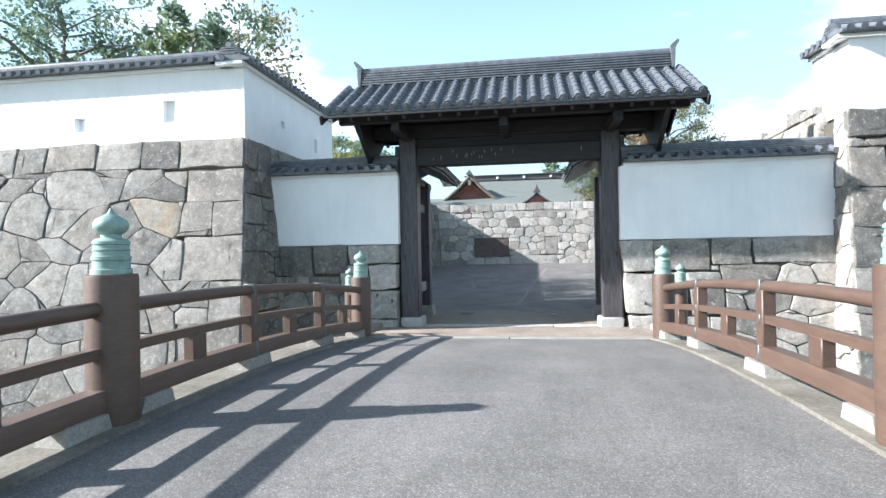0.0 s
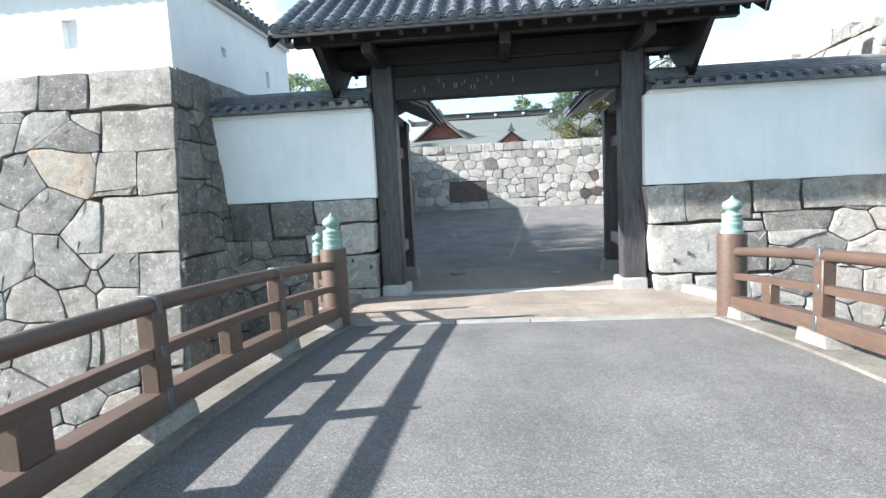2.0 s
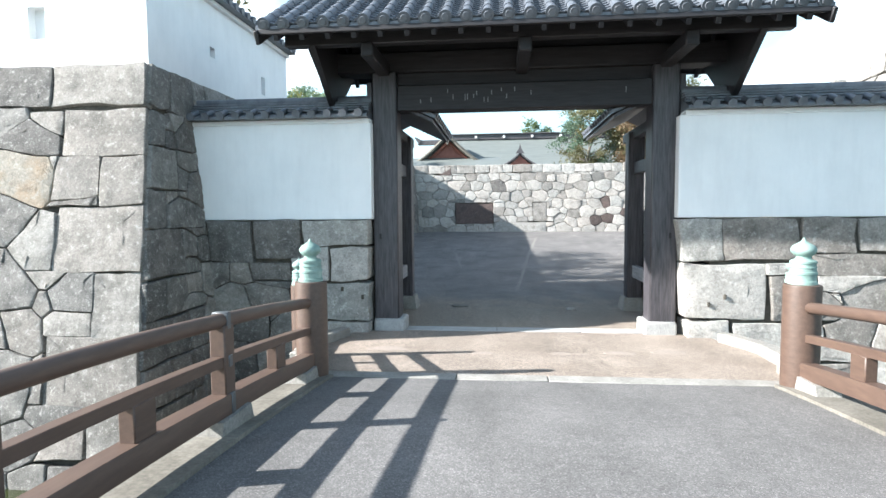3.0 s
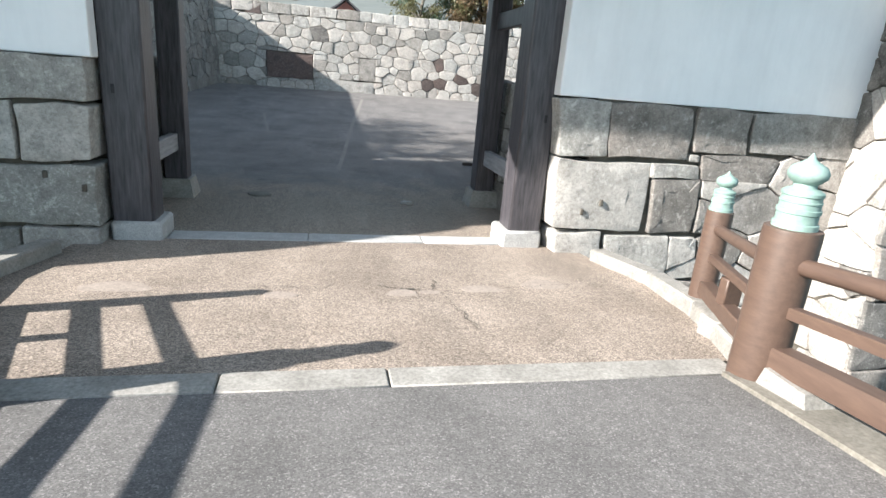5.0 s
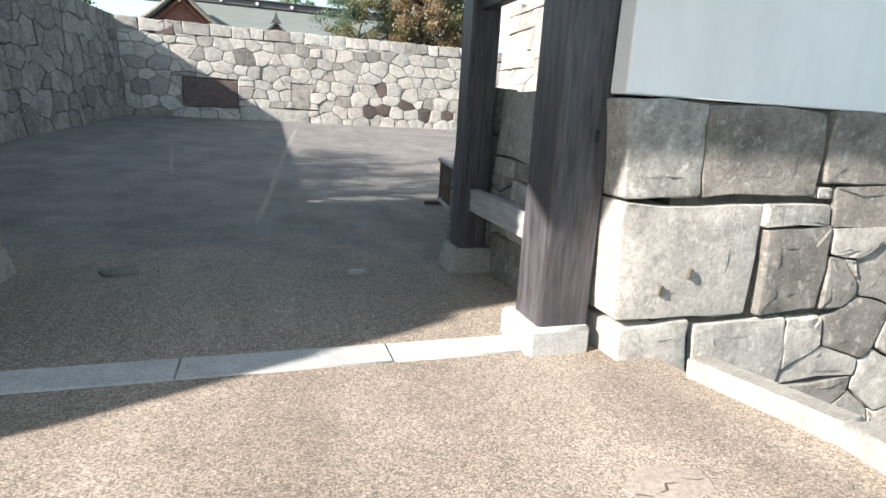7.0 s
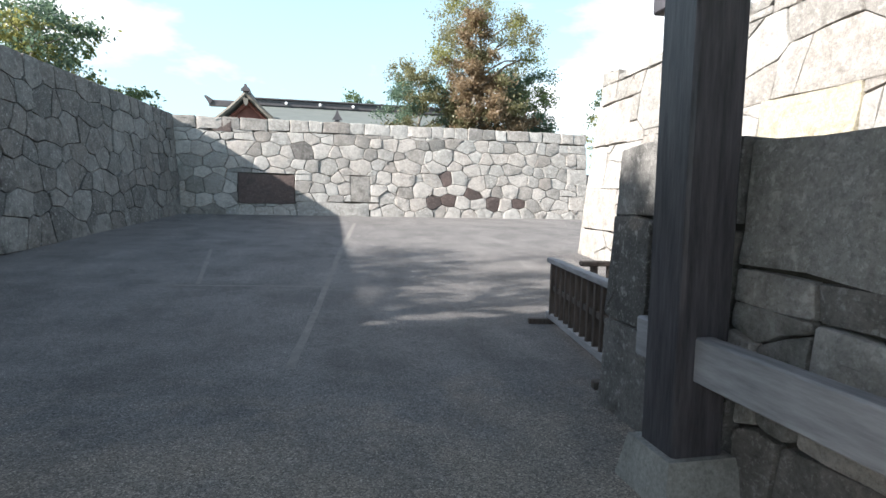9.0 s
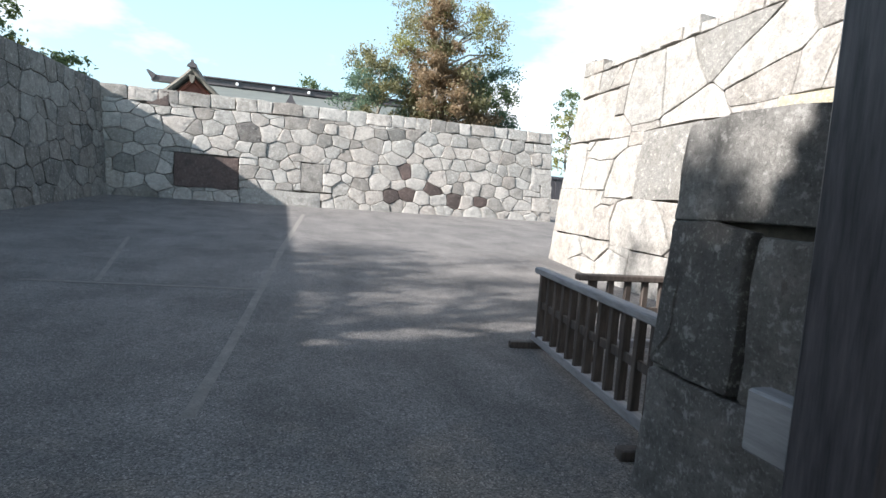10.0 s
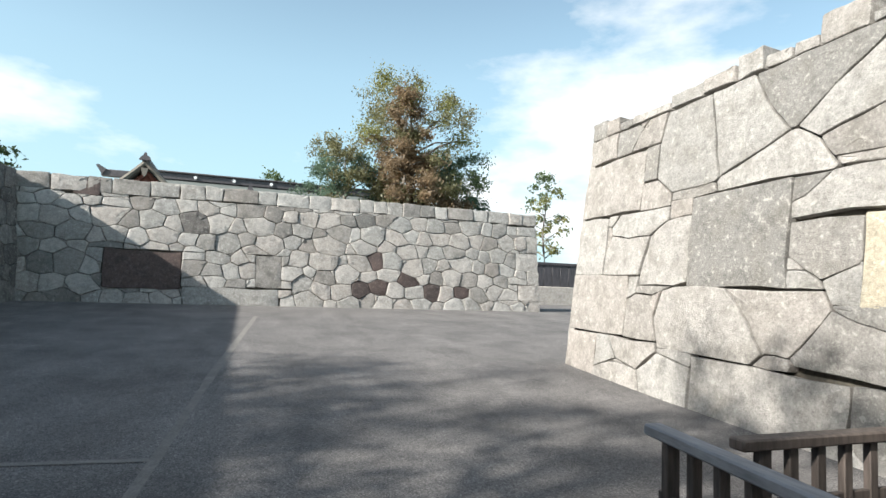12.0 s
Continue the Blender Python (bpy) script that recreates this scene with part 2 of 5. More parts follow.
# ---- geometry helpers ----
class Geo:
    """Collects vertices and faces of one mesh."""

    def __init__(self):
        self.v, self.f = [], []

    def add(self, verts, faces):
        k = len(self.v)
        self.v += [tuple(p) for p in verts]
        self.f += [tuple(i + k for i in f) for f in faces]
        return self

    def box(self, c, s, ch=0.0, m=None):
        """A box with chamfered edges; c centre, s full sizes."""
        m = m or Matrix()
        h = [max(x / 2, 1e-4) for x in s]
        ch = min(ch, *[x * 0.8 for x in h])
        c = Vector(c)
        signs = [(a, b, d) for a in (-1, 1) for b in (-1, 1) for d in (-1, 1)]
        if ch <= 0:
            vs = [Vector((a * h[0], b * h[1], d * h[2])) for a, b, d in signs]
            fs = [(0, 1, 3, 2), (4, 6, 7, 5), (0, 4, 5, 1), (2, 3, 7, 6), (0, 2, 6, 4), (1, 5, 7, 3)]
        else:
            vs, fs = [], []
            for g in signs:
                for ax in range(3):
                    vs.append(Vector([g[i] * (h[i] if i == ax else h[i] - ch) for i in range(3)]))
            at = {g: 3 * i for i, g in enumerate(signs)}
            for ax in range(3):
                o = [i for i in range(3) if i != ax]
                for sg in (-1, 1):
                    q = []
                    for p, r in ((-1, -1), (1, -1), (1, 1), (-1, 1)):
                        g = [0, 0, 0]
                        g[ax], g[o[0]], g[o[1]] = sg, p, r
                        q.append(at[tuple(g)] + ax)
                    fs.append(tuple(q))
                for p in (-1, 1):
                    for r in (-1, 1):
                        g0, g1 = [0, 0, 0], [0, 0, 0]
                        g0[ax], g1[ax] = -1, 1
                        g0[o[0]] = g1[o[0]] = p
                        g0[o[1]] = g1[o[1]] = r
                        a, b = at[tuple(g0)], at[tuple(g1)]
                        fs.append((a + o[0], b + o[0], b + o[1], a + o[1]))
            fs += [(at[g], at[g] + 1, at[g] + 2) for g in signs]
            out = []
            for f in fs:
                p = [vs[i] for i in f]
                nrm = (p[1] - p[0]).cross(p[2] - p[1])
                out.append(f if nrm.dot(sum(p, Vector())) > 0 else f[::-1])
            fs = out
        return self.add([m @ (c + v) for v in vs], fs)

    def span(self, x0, x1, y0, y1, z0, z1, ch=0.0, m=None):
        return self.box(((x0 + x1) / 2, (y0 + y1) / 2, (z0 + z1) / 2), (abs(x1 - x0), abs(y1 - y0), abs(z1 - z0)), ch, m)

    def beam(self, p, q, w, h, ch=0.01):
        """A squared bar from p to q, w wide and h high."""
        p, q = Vector(p), Vector(q)
        d = q - p
        y = d.normalized()
        x = y.cross(Vector((0, 0, 1)))
        x = x.normalized() if x.length > 1e-4 else Vector((1, 0, 0))
        z = x.cross(y)
        m = Matrix.Translation((p + q) / 2) @ Matrix((x, y, z)).transposed().to_4x4()
        return self.box((0, 0, 0), (w, d.length, h), ch, m)

    def tube(self, pts, radii, n=12, caps=True):
        """A round bar along points."""
        pts = [Vector(p) for p in pts]
        rings = []
        for i, p in enumerate(pts):
            d = (pts[min(i + 1, len(pts) - 1)] - pts[max(i - 1, 0)]).normalized()
            x = d.cross(Vector((0, 0, 1)))
            x = x.normalized() if x.length > 1e-3 else Vector((1, 0, 0))
            y = d.cross(x)
            r = radii[i] if isinstance(radii, (list, tuple)) else radii
            rings.append([p + (x * math.cos(a) + y * math.sin(a)) * r for a in [2 * math.pi * k / n for k in range(n)]])
        vs = [v for r in rings for v in r]
        fs = [(i * n + k, (i + 1) * n + k, (i + 1) * n + (k + 1) % n, i * n + (k + 1) % n) for i in range(len(pts) - 1) for k in range(n)]
        if caps:
            fs += [tuple(range(n)), tuple(reversed(range((len(pts) - 1) * n, len(pts) * n)))]
        return self.add(vs, fs)

    def lathe(self, base, prof, n=20):
        """Rings (radius, height) about the upright axis through base."""
        b = Vector(base)
        vs = [b + Vector((r * math.cos(2 * math.pi * k / n), r * math.sin(2 * math.pi * k / n), z)) for r, z in prof for k in range(n)]
        fs = [(i * n + k, i * n + (k + 1) % n, (i + 1) * n + (k + 1) % n, (i + 1) * n + k) for i in range(len(prof) - 1) for k in range(n)]
        fs += [tuple(reversed(range(n))), tuple(range((len(prof) - 1) * n, len(prof) * n))]
        return self.add(vs, fs)

    def prism(self, poly, axis, a, b):
        """A polygon of (p, q) pushed along an axis from a to b."""
        def at(p, t):
            return {"x": (t, p[0], p[1]), "y": (p[0], t, p[1]), "z": (p[0], p[1], t)}[axis]
        n = len(poly)
        vs = [at(p, a) for p in poly] + [at(p, b) for p in poly]
        fs = [tuple(range(n)), tuple(reversed(range(n, 2 * n)))] + [(i, i + n, (i + 1) % n + n, (i + 1) % n) for i in range(n)]
        return self.add(vs, fs)

    def mesh(self, name, mat, smooth=True, fix=True):
        me = bpy.data.meshes.new(name)
        me.from_pydata(self.v, [], self.f)
        if fix:
            bm = bmesh.new()
            bm.from_mesh(me)
            bmesh.ops.recalc_face_normals(bm, faces=bm.faces)
            bm.to_mesh(me)
            bm.free()
        me.materials.append(mat)
        if smooth:
            me.polygons.foreach_set("use_smooth", [True] * len(me.polygons))
            me.set_sharp_from_angle(angle=radians(38))
        return me


def part(name, geo, mat, parent=None, label="", smooth=True, fix=True):
    """One mesh object, under a thing or a part."""
    ob = new(name, geo.mesh(name, mat, smooth, fix))
    ob.parent = parent
    if parent is not None and parent.type == "EMPTY":
        ob.matrix_parent_inverse = Matrix.Translation(parent.location).inverted()
    return tagged(ob, label)


def thing(name, label, category, group="", kind="", at=(0, 0, 0)):
    ob = new(name)
    ob.location = at
    ob.empty_display_size = 0.1
    return tagged(ob, label, category, group, kind)


# ---- masonry: every stone a piece of its own ----
def clip(poly, n, d):
    """The part of a convex polygon where n . p <= d."""
    out = []
    for i, p in enumerate(poly):
        q = poly[(i + 1) % len(poly)]
        a, b = n[0] * p[0] + n[1] * p[1] - d, n[0] * q[0] + n[1] * q[1] - d
        if a <= 0:
            out.append(p)
        if a * b < 0:
            t = a / (a - b)
            out.append((p[0] + (q[0] - p[0]) * t, p[1] + (q[1] - p[1]) * t))
    return out


def area_of(poly):
    return 0.5 * abs(sum(p[0] * q[1] - q[0] * p[1] for p, q in zip(poly, poly[1:] + poly[:1])))


def cells(width, height, size, rng, aspect=1.25, special=(), filler=0.3, tilt=1.0, blocks=()):
    """Polygons that fill a wall's face: rubble of uneven size in rough courses, with small wedges in the corners."""
    found, done = [], []
    ny = max(2, round(height / (size * 0.92)))
    nx = max(2, round(width / (size * aspect * 0.98)))
    dx, dy = width / nx, height / ny
    loose = min(0.45, 0.32 * tilt)
    seeds = {}
    for j in range(ny):
        for i in range(-1, nx + 1):
            p = ((i + 0.5 + 0.5 * (j % 2) + rng.uniform(-loose, loose)) * dx, (j + 0.5 + rng.uniform(-loose, loose) * 0.85) * dy)
            seeds[i, j] = (*p, rng.uniform(-0.34, 0.34) * dx * dy)
    for (i, j), (px, py, pw) in seeds.items():
        poly = [(0, 0), (width, 0), (width, height), (0, height)]
        for (k, m), (qx, qy, qw) in seeds.items():
            if (k, m) == (i, j) or abs(k - i) > 3 or abs(m - j) > 3:
                continue
            # courses lie flat: heights weigh more than widths
            n = (qx - px, 2.0 * (qy - py))
            poly = clip(poly, n, 0.5 * (qx * qx - px * px + 2.0 * (qy * qy - py * py) + pw - qw))
            if len(poly) < 3:
                break
        if len(poly) > 2 and area_of(poly) > 0.006:
            done.append(poly)
    shift = Vector((rng.uniform(0, 50), rng.uniform(0, 50), 0))

    def bent(p):
        """Joints wander: a slow shift that dies away at the face's edges."""
        q = Vector((p[0], p[1], 0)) * (0.55 / size) + shift
        k = size * 0.34 * tilt
        eu, ev = min(1, p[0] / size, (width - p[0]) / size), min(1, p[1] / size, (height - p[1]) / size)
        return (p[0] + k * max(0, eu) * noise.noise(q), p[1] + k * max(0, ev) * noise.noise(q + Vector((17.3, 5.1, 0))))

    pieces = []
    for poly in done:
        if rng.random() < filler and len(poly) > 3:
            i = rng.randrange(len(poly))
            p, q, r = poly[i - 1], poly[i], poly[(i + 1) % len(poly)]
            lp, lr = math.dist(p, q), math.dist(q, r)
            if min(lp, lr) > 0.25 * size:
                fa, fb = size * rng.uniform(0.16, 0.4) / lp, size * rng.uniform(0.16, 0.4) / lr
                if max(fa, fb) < 0.6:
                    a, b = (q[0] + (p[0] - q[0]) * fa, q[1] + (p[1] - q[1]) * fa), (q[0] + (r[0] - q[0]) * fb, q[1] + (r[1] - q[1]) * fb)
                    pieces.append([a, q, b])
                    poly = poly[:i] + [a, b] + poly[i + 1:]
        fine = []
        for p, q in zip(poly, poly[1:] + poly[:1]):
            n = 1 + int(math.dist(p, q) / (0.55 * size))
            fine += [(p[0] + (q[0] - p[0]) * k / n, p[1] + (q[1] - p[1]) * k / n) for k in range(n)]
        pieces.append(fine)
    for poly in pieces:
        parts = [[bent(p) for p in poly]]
        for x0, y0, x1, y1, _ in blocks:
            kept = []
            for p in parts:
                u0, u1, v0, v1 = min(q[0] for q in p), max(q[0] for q in p), min(q[1] for q in p), max(q[1] for q in p)
                if u0 >= x1 or u1 <= x0 or v0 >= y1 or v1 <= y0:
                    kept.append(p)
                    continue
                for n, d in (((0, 1), y0), ((0, -1), -y1), ((1, 0), x0), ((-1, 0), -x1)):
                    outer, p = clip(p, n, d), clip(p, (-n[0], -n[1]), -d)
                    if len(outer) > 2 and min(max(q[0] for q in outer) - min(q[0] for q in outer), max(q[1] for q in outer) - min(q[1] for q in outer)) > 0.13 * size:
                        kept.append(outer)
                    if len(p) < 3:
                        break
            parts = kept
        found += [(p, 0) for p in parts if area_of(p) > 0.0025]
    for x0, y0, x1, y1, tag in blocks:
        k = min(0.03, 0.055 * min(x1 - x0, y1 - y0))
        found.append(([(x + rng.uniform(-k, k), y + rng.uniform(-k, k)) for x, y in ((x0, y0), ((x0 + x1) / 2, y0), (x1, y0), (x1, (y0 + y1) / 2), (x1, y1), ((x0 + x1) / 2, y1), (x0, y1), (x0, (y0 + y1) / 2))], tag))
    for su, sv, sr, tag in special:
        i = min(range(len(found)), key=lambda j: math.dist((su, sv), (sum(p[0] for p in found[j][0]) / len(found[j][0]), sum(p[1] for p in found[j][0]) / len(found[j][0]))) + (9 if len(found[j][0]) == 3 else 0))
        found[i] = (found[i][0], tag)
    return found


def stone_mesh(poly, at, rng, joint, proud, mat, depth=0.16):
    """One stone: its outline drawn in by the joint, rounded edges, an uneven tilted face."""
    cu, cv = sum(p[0] for p in poly) / len(poly), sum(p[1] for p in poly) / len(poly)
    ring = []
    for p, q in zip(poly, poly[1:] + poly[:1]):
        e = math.hypot(q[0] - p[0], q[1] - p[1])
        if e > 0.02:
            ring.append(p)
        if e > 0.12:
            k = rng.uniform(-0.035, 0.035) * e
            ring.append(((p[0] + q[0]) / 2 - (q[1] - p[1]) / e * k, (p[1] + q[1]) / 2 + (q[0] - p[0]) / e * k))
    if len(ring) < 3:
        return None
    if len(ring) > 3:
        soft = []
        for o, p, q in zip(ring[-1:] + ring[:-1], ring, ring[1:] + ring[:1]):
            lo, lq = max(0.01, math.dist(o, p)), max(0.01, math.dist(p, q))
            ko, kq = min(0.3, 0.016 / lo), min(0.3, 0.016 / lq)
            turn = abs((p[0] - o[0]) * (q[1] - p[1]) - (p[1] - o[1]) * (q[0] - p[0])) / (lo * lq)
            if turn > 0.45:
                soft += [(p[0] + (o[0] - p[0]) * ko, p[1] + (o[1] - p[1]) * ko), (p[0] + (q[0] - p[0]) * kq, p[1] + (q[1] - p[1]) * kq)]
            else:
                soft.append(p)
        ring = soft
    rad = sum(math.hypot(p[0] - cu, p[1] - cv) for p in ring) / len(ring)
    inset = max(0.35, 1 - joint / max(rad, 0.02))
    edge = min(0.022, rad * 0.14) / max(rad, 0.02)
    tu, tv, out = rng.uniform(-0.8, 0.8) * proud, rng.uniform(-0.8, 0.8) * proud, proud * rng.uniform(0.55, 1.25)
    vs, n = [], len(ring)
    for scale, out_by, rough in ((inset, -depth, 0), (inset, out * 0.4, 0.005), (inset - edge * 0.35, out * 0.85, 0.006), (inset - edge * 1.1, out, 0.007), (inset * 0.55, out * 1.04, 0.012)):
        for p in ring:
            du, dv = (p[0] - cu) * scale, (p[1] - cv) * scale
            vs.append(at(cu + du, cv + dv, out_by + (tu * du + tv * dv if out_by > 0 else 0) + rng.uniform(-rough, rough)))
    fs = [(r * n + k, r * n + (k + 1) % n, (r + 1) * n + (k + 1) % n, (r + 1) * n + k) for r in range(4) for k in range(n)]
    fs.append(tuple(range(4 * n, 5 * n)))
    me = bpy.data.meshes.new("stone")
    me.from_pydata([tuple(v) for v in vs], [], fs)
    me.polygons.foreach_set("use_smooth", [True] * len(me.polygons))
    me.set_sharp_from_angle(angle=radians(28))
    me.materials.append(mat)
    return me


def face(bl, br, tl, tr):
    """A wall's face by its corners seen from outside, and its width and height."""
    bl, br, tl, tr = Vector(bl), Vector(br), Vector(tl), Vector(tr)
    width, height = ((br - bl).length + (tr - tl).length) / 2, ((tl - bl).length + (tr - br).length) / 2
    out = (br - bl).cross(tl - bl).normalized()

    def at(u, v, d):
        a, b = u / width, v / height
        return (bl * (1 - a) + br * a) * (1 - b) + (tl * (1 - a) + tr * a) * b + out * d
    return at, width, height


def masonry(parent, corners, size, seed, mats, joint=0.012, proud=0.05, special=(), skip=None, aspect=1.25, filler=0.3, tilt=1.0, blocks=(), top_course=0.0, quoin="", depth=0.16, only_blocks=False):
    rng = random.Random(seed)
    at, width, height = face(*corners)
    blocks = list(blocks)
    if top_course:
        u = 0.0
        while u < width:
            w, h = top_course * rng.uniform(1.0, 2.4), top_course * rng.uniform(0.93, 1.05)
            if width - u - w < top_course * 0.6:
                w = width - u
            blocks.append((u, height - h, u + w, height, 0))
            u += w
    if quoin:
        v, k = 0.0, seed
        while v < height - top_course * 1.3 - 0.25:
            h, w = size * rng.uniform(0.95, 1.3), size * (1.75 if k % 2 else 0.9) * rng.uniform(0.9, 1.1)
            h = min(h, height - top_course * 1.12 - v)
            blocks.append((width - w, v, width, v + h, 0) if quoin == "right" else (0, v, w, v + h, 0))
            v, k = v + h, k + 1
    for poly, tag in cells(width, height, size, rng, aspect, special, filler, tilt, blocks):
        cu, cv = sum(p[0] for p in poly) / len(poly), sum(p[1] for p in poly) / len(poly)
        if skip and skip(at(cu, cv, 0)):
            continue
        if only_blocks and len(poly) != 8:
            continue
        mat = mats[0] if not tag and rng.random() < 0.72 else mats[1]
        if tag:
            mat = {1: STONE_DARK, 2: STONE_RUST, 3: STONE_OLD, 4: STONE_WARM, 5: STONE, 6: STONE_CREAM, 7: STONE_EAST}[tag]
        me = stone_mesh(poly, at, rng, joint, proud, mat, depth)
        if me:
            ob = new("stone", me)
            ob.parent = parent
            if parent.type == "EMPTY":
                ob.matrix_parent_inverse = Matrix.Translation(parent.location).inverted()


def solid(name, bottom, top, mat, parent=None, label="", kind=""):
    """A block between two outlines of the same number of points."""
    n = len(bottom)
    g = Geo().add(list(bottom) + list(top), [tuple(reversed(range(n))), tuple(range(n, 2 * n))] + [(i, (i + 1) % n, (i + 1) % n + n, i + n) for i in range(n)])
    ob = part(name, g, mat, parent, label, smooth=False)
    return tagged(ob, kind=kind)


# ---- levels of the ground ----
def deck_z(y):
    return 0.28 - 0.0107 * (y - 3.5) ** 2


LEVELS = ((8.8, -0.02), (9.2, -0.06), (10.9, -0.235), (12.6, -0.365), (13.2, -0.38), (15.5, -0.36), (20, -0.36), (24, -0.2), (27, -0.02), (38, 0.53), (60, 0.7), (400, 0.7))


def ground_z(y):
    for (a, za), (b, zb) in zip(LEVELS, LEVELS[1:]):
        if y <= b:
            return za + (zb - za) * (y - a) / (b - a)
    return LEVELS[-1][1]


def sheet(name, mat, xs, ys, height, label, category, wobble=0.0):
    vs = [(x, y, height(y) + wobble * noise.noise((x * 0.7, y * 0.7, 0))) for y in ys for x in xs]
    n = len(xs)
    fs = [(j * n + i, j * n + i + 1, (j + 1) * n + i + 1, (j + 1) * n + i) for j in range(len(ys) - 1) for i in range(n - 1)]
    ob = part(name, Geo().add(vs, fs), mat, smooth=True, fix=False)
    return tagged(ob, label, category, kind="structure")


def steps(a, b, n):
    return [a + (b - a) * i / n for i in range(n + 1)]


# moat bed and the lowland that reaches the horizon
sheet("ground", BED, [-3000, -80, 0, 80, 3000], [-3000, -60, 0, 13, 3000], lambda y: -3.0, "brown soil of the moat bed and lowland", "ground")
sheet("water", WATER, [-70, 0, 70], [-14, 0, 14], lambda y: -2.1, "still green-brown moat water below the stone walls", "water")
sheet("courtyard_ground", COURT, steps(-13, 30, 43), [13.3, 14, 15, 16, 18, 20, 22, 24, 25.5, 27, 30, 34, 38, 60, 90, 160, 400], ground_z, "grey-brown asphalt courtyard floor with worn patches", "ground")
sheet("outer_ground_west", GRASS, [-400, -60, -13], [13.2, 40, 80, 400], ground_z, "dry grass ground beyond the courtyard wall", "ground")
sheet("outer_ground_east", GRASS, [30, 60, 400], [13.2, 40, 80, 400], ground_z, "dry grass ground beyond the courtyard", "ground")
sheet("south_bank", COURT, [-80, 0, 80], [-400, -60, -12.5], lambda y: -2.45 if y > -13 else -2.45, "low bank on the near side of the moat", "ground")
south = solid("south_abutment", [(-80, -60, -3), (80, -60, -3), (80, -12.2, -3), (-80, -12.2, -3)], [(-80, -60, deck_z(-8)), (80, -60, deck_z(-8)), (80, -12.2, deck_z(-8)), (-80, -12.2, deck_z(-8))], COURT)
tagged(south, "grey asphalt road behind the bridge", "ground", kind="structure")

# paler worn strips let into the courtyard floor
for i, (xa, ya, xb, yb, w) in enumerate(((0.76, 34.8, -0.15, 25.8, 0.13), (-0.15, 25.8, -0.8, 18.2, 0.10), (-0.42, 22.75, -3.6, 23.1, 0.10), (-2.65, 23.1, -3.2, 27.4, 0.08))):
    d = Vector((xb - xa, yb - ya, 0)).normalized()
    sd = Vector((-d.y, d.x, 0)) * w / 2
    vs, fs = [], []
    for k in range(25):
        p = Vector((xa, ya, 0)).lerp(Vector((xb, yb, 0)), k / 24) + sd * noise.noise((k * 0.9, i, 0)) * 0.3
        vs += [(*(p + sd).xy, ground_z(p.y) + 0.004), (*(p - sd).xy, ground_z(p.y) + 0.004)]
    fs = [(2 * k, 2 * k + 1, 2 * k + 3, 2 * k + 2) for k in range(24)]
    tagged(part("seam_strip", Geo().add(vs, fs), simple_material("worn_pale_seam", (0.155, 0.144, 0.132), (0.235, 0.219, 0.2), 5.0, 0.9, fine=50.0), fix=False), "pale worn seam across the asphalt floor", "seam", kind="structure")

CX = -0.78
# gravel apron between bridge and gate, with its kerbs
def apron_half(y):
    pts = ((8.8, 2.5), (10.3, 3.02), (11.2, 3.2), (12.9, 3.06))
    for (a, wa), (b, wb) in zip(pts, pts[1:]):
        if y <= b:
            return wa + (wb - wa) * (y - a) / (b - a)
    return pts[-1][1]
ys = steps(9.12, 13.0, 16)
vs = [(CX + apron_half(y) * s, y, ground_z(y) + 0.006 * noise.noise((s * 3, y, 0))) for y in ys for s in steps(-1, 1, 8)]
fs = [(j * 9 + i, j * 9 + i + 1, (j + 1) * 9 + i + 1, (j + 1) * 9 + i) for j in range(16) for i in range(8)]
tagged(part("gravel_apron", Geo().add(vs, fs), GRAVEL, fix=False), "brown resin-bound gravel apron with cracks", "pavement", kind="structure")
solid("abutment", [(CX - 2.9, 9.0, -3), (CX + 2.9, 9.0, -3), (CX + 3.5, 12.7, -3), (CX - 3.5, 12.7, -3)], [(CX - 2.6, 9.0, -0.3), (CX + 2.6, 9.0, -0.3), (CX + 3.1, 12.7, -0.5), (CX - 3.1, 12.7, -0.5)], CONCRETE_OLD, None, "stained concrete abutment under the apron", "structure")["category"] = "abutment"
edge = thing("edge_strip", "pale concrete strip across the bridge's end", "kerb", kind="structure")
for x0, x1 in ((-3.4, -1.72), (-1.71, -0.72), (-0.71, 1.72)):
    part("slab", Geo().span(x0, x1, 8.9, 9.13, -0.3, -0.03, 0.01), CONCRETE, edge)
sill = thing("gate_sill", "pale granite threshold between the gate posts", "threshold", kind="structure")
for x0, x1 in ((-2.96, -1.3), (-1.294, 0.2), (0.208, 1.25)):
    part("slab", Geo().span(x0, x1, 12.98, 13.32, -0.7, -0.362, 0.012), GRANITE_WHITE, sill)
for sgn in (-1, 1):
    kerb = thing("apron_kerb", "pale concrete kerb along the gravel apron", "kerb", kind="structure")
    pts = [(CX + sgn * w, y) for y, w in ((8.9, 2.6), (10.1, 3.08), (11.2, 3.28), (12.3, 3.14))]
    for (xa, ya), (xb, yb) in zip(pts, pts[1:]):
        za, zb = ground_z(ya) + 0.02, ground_z(yb) + 0.02
        part("kerb_length", Geo().beam((xa, ya, za - 0.15), (xb, yb, zb - 0.15), 0.22, 0.55, 0.02), CONCRETE, kerb)


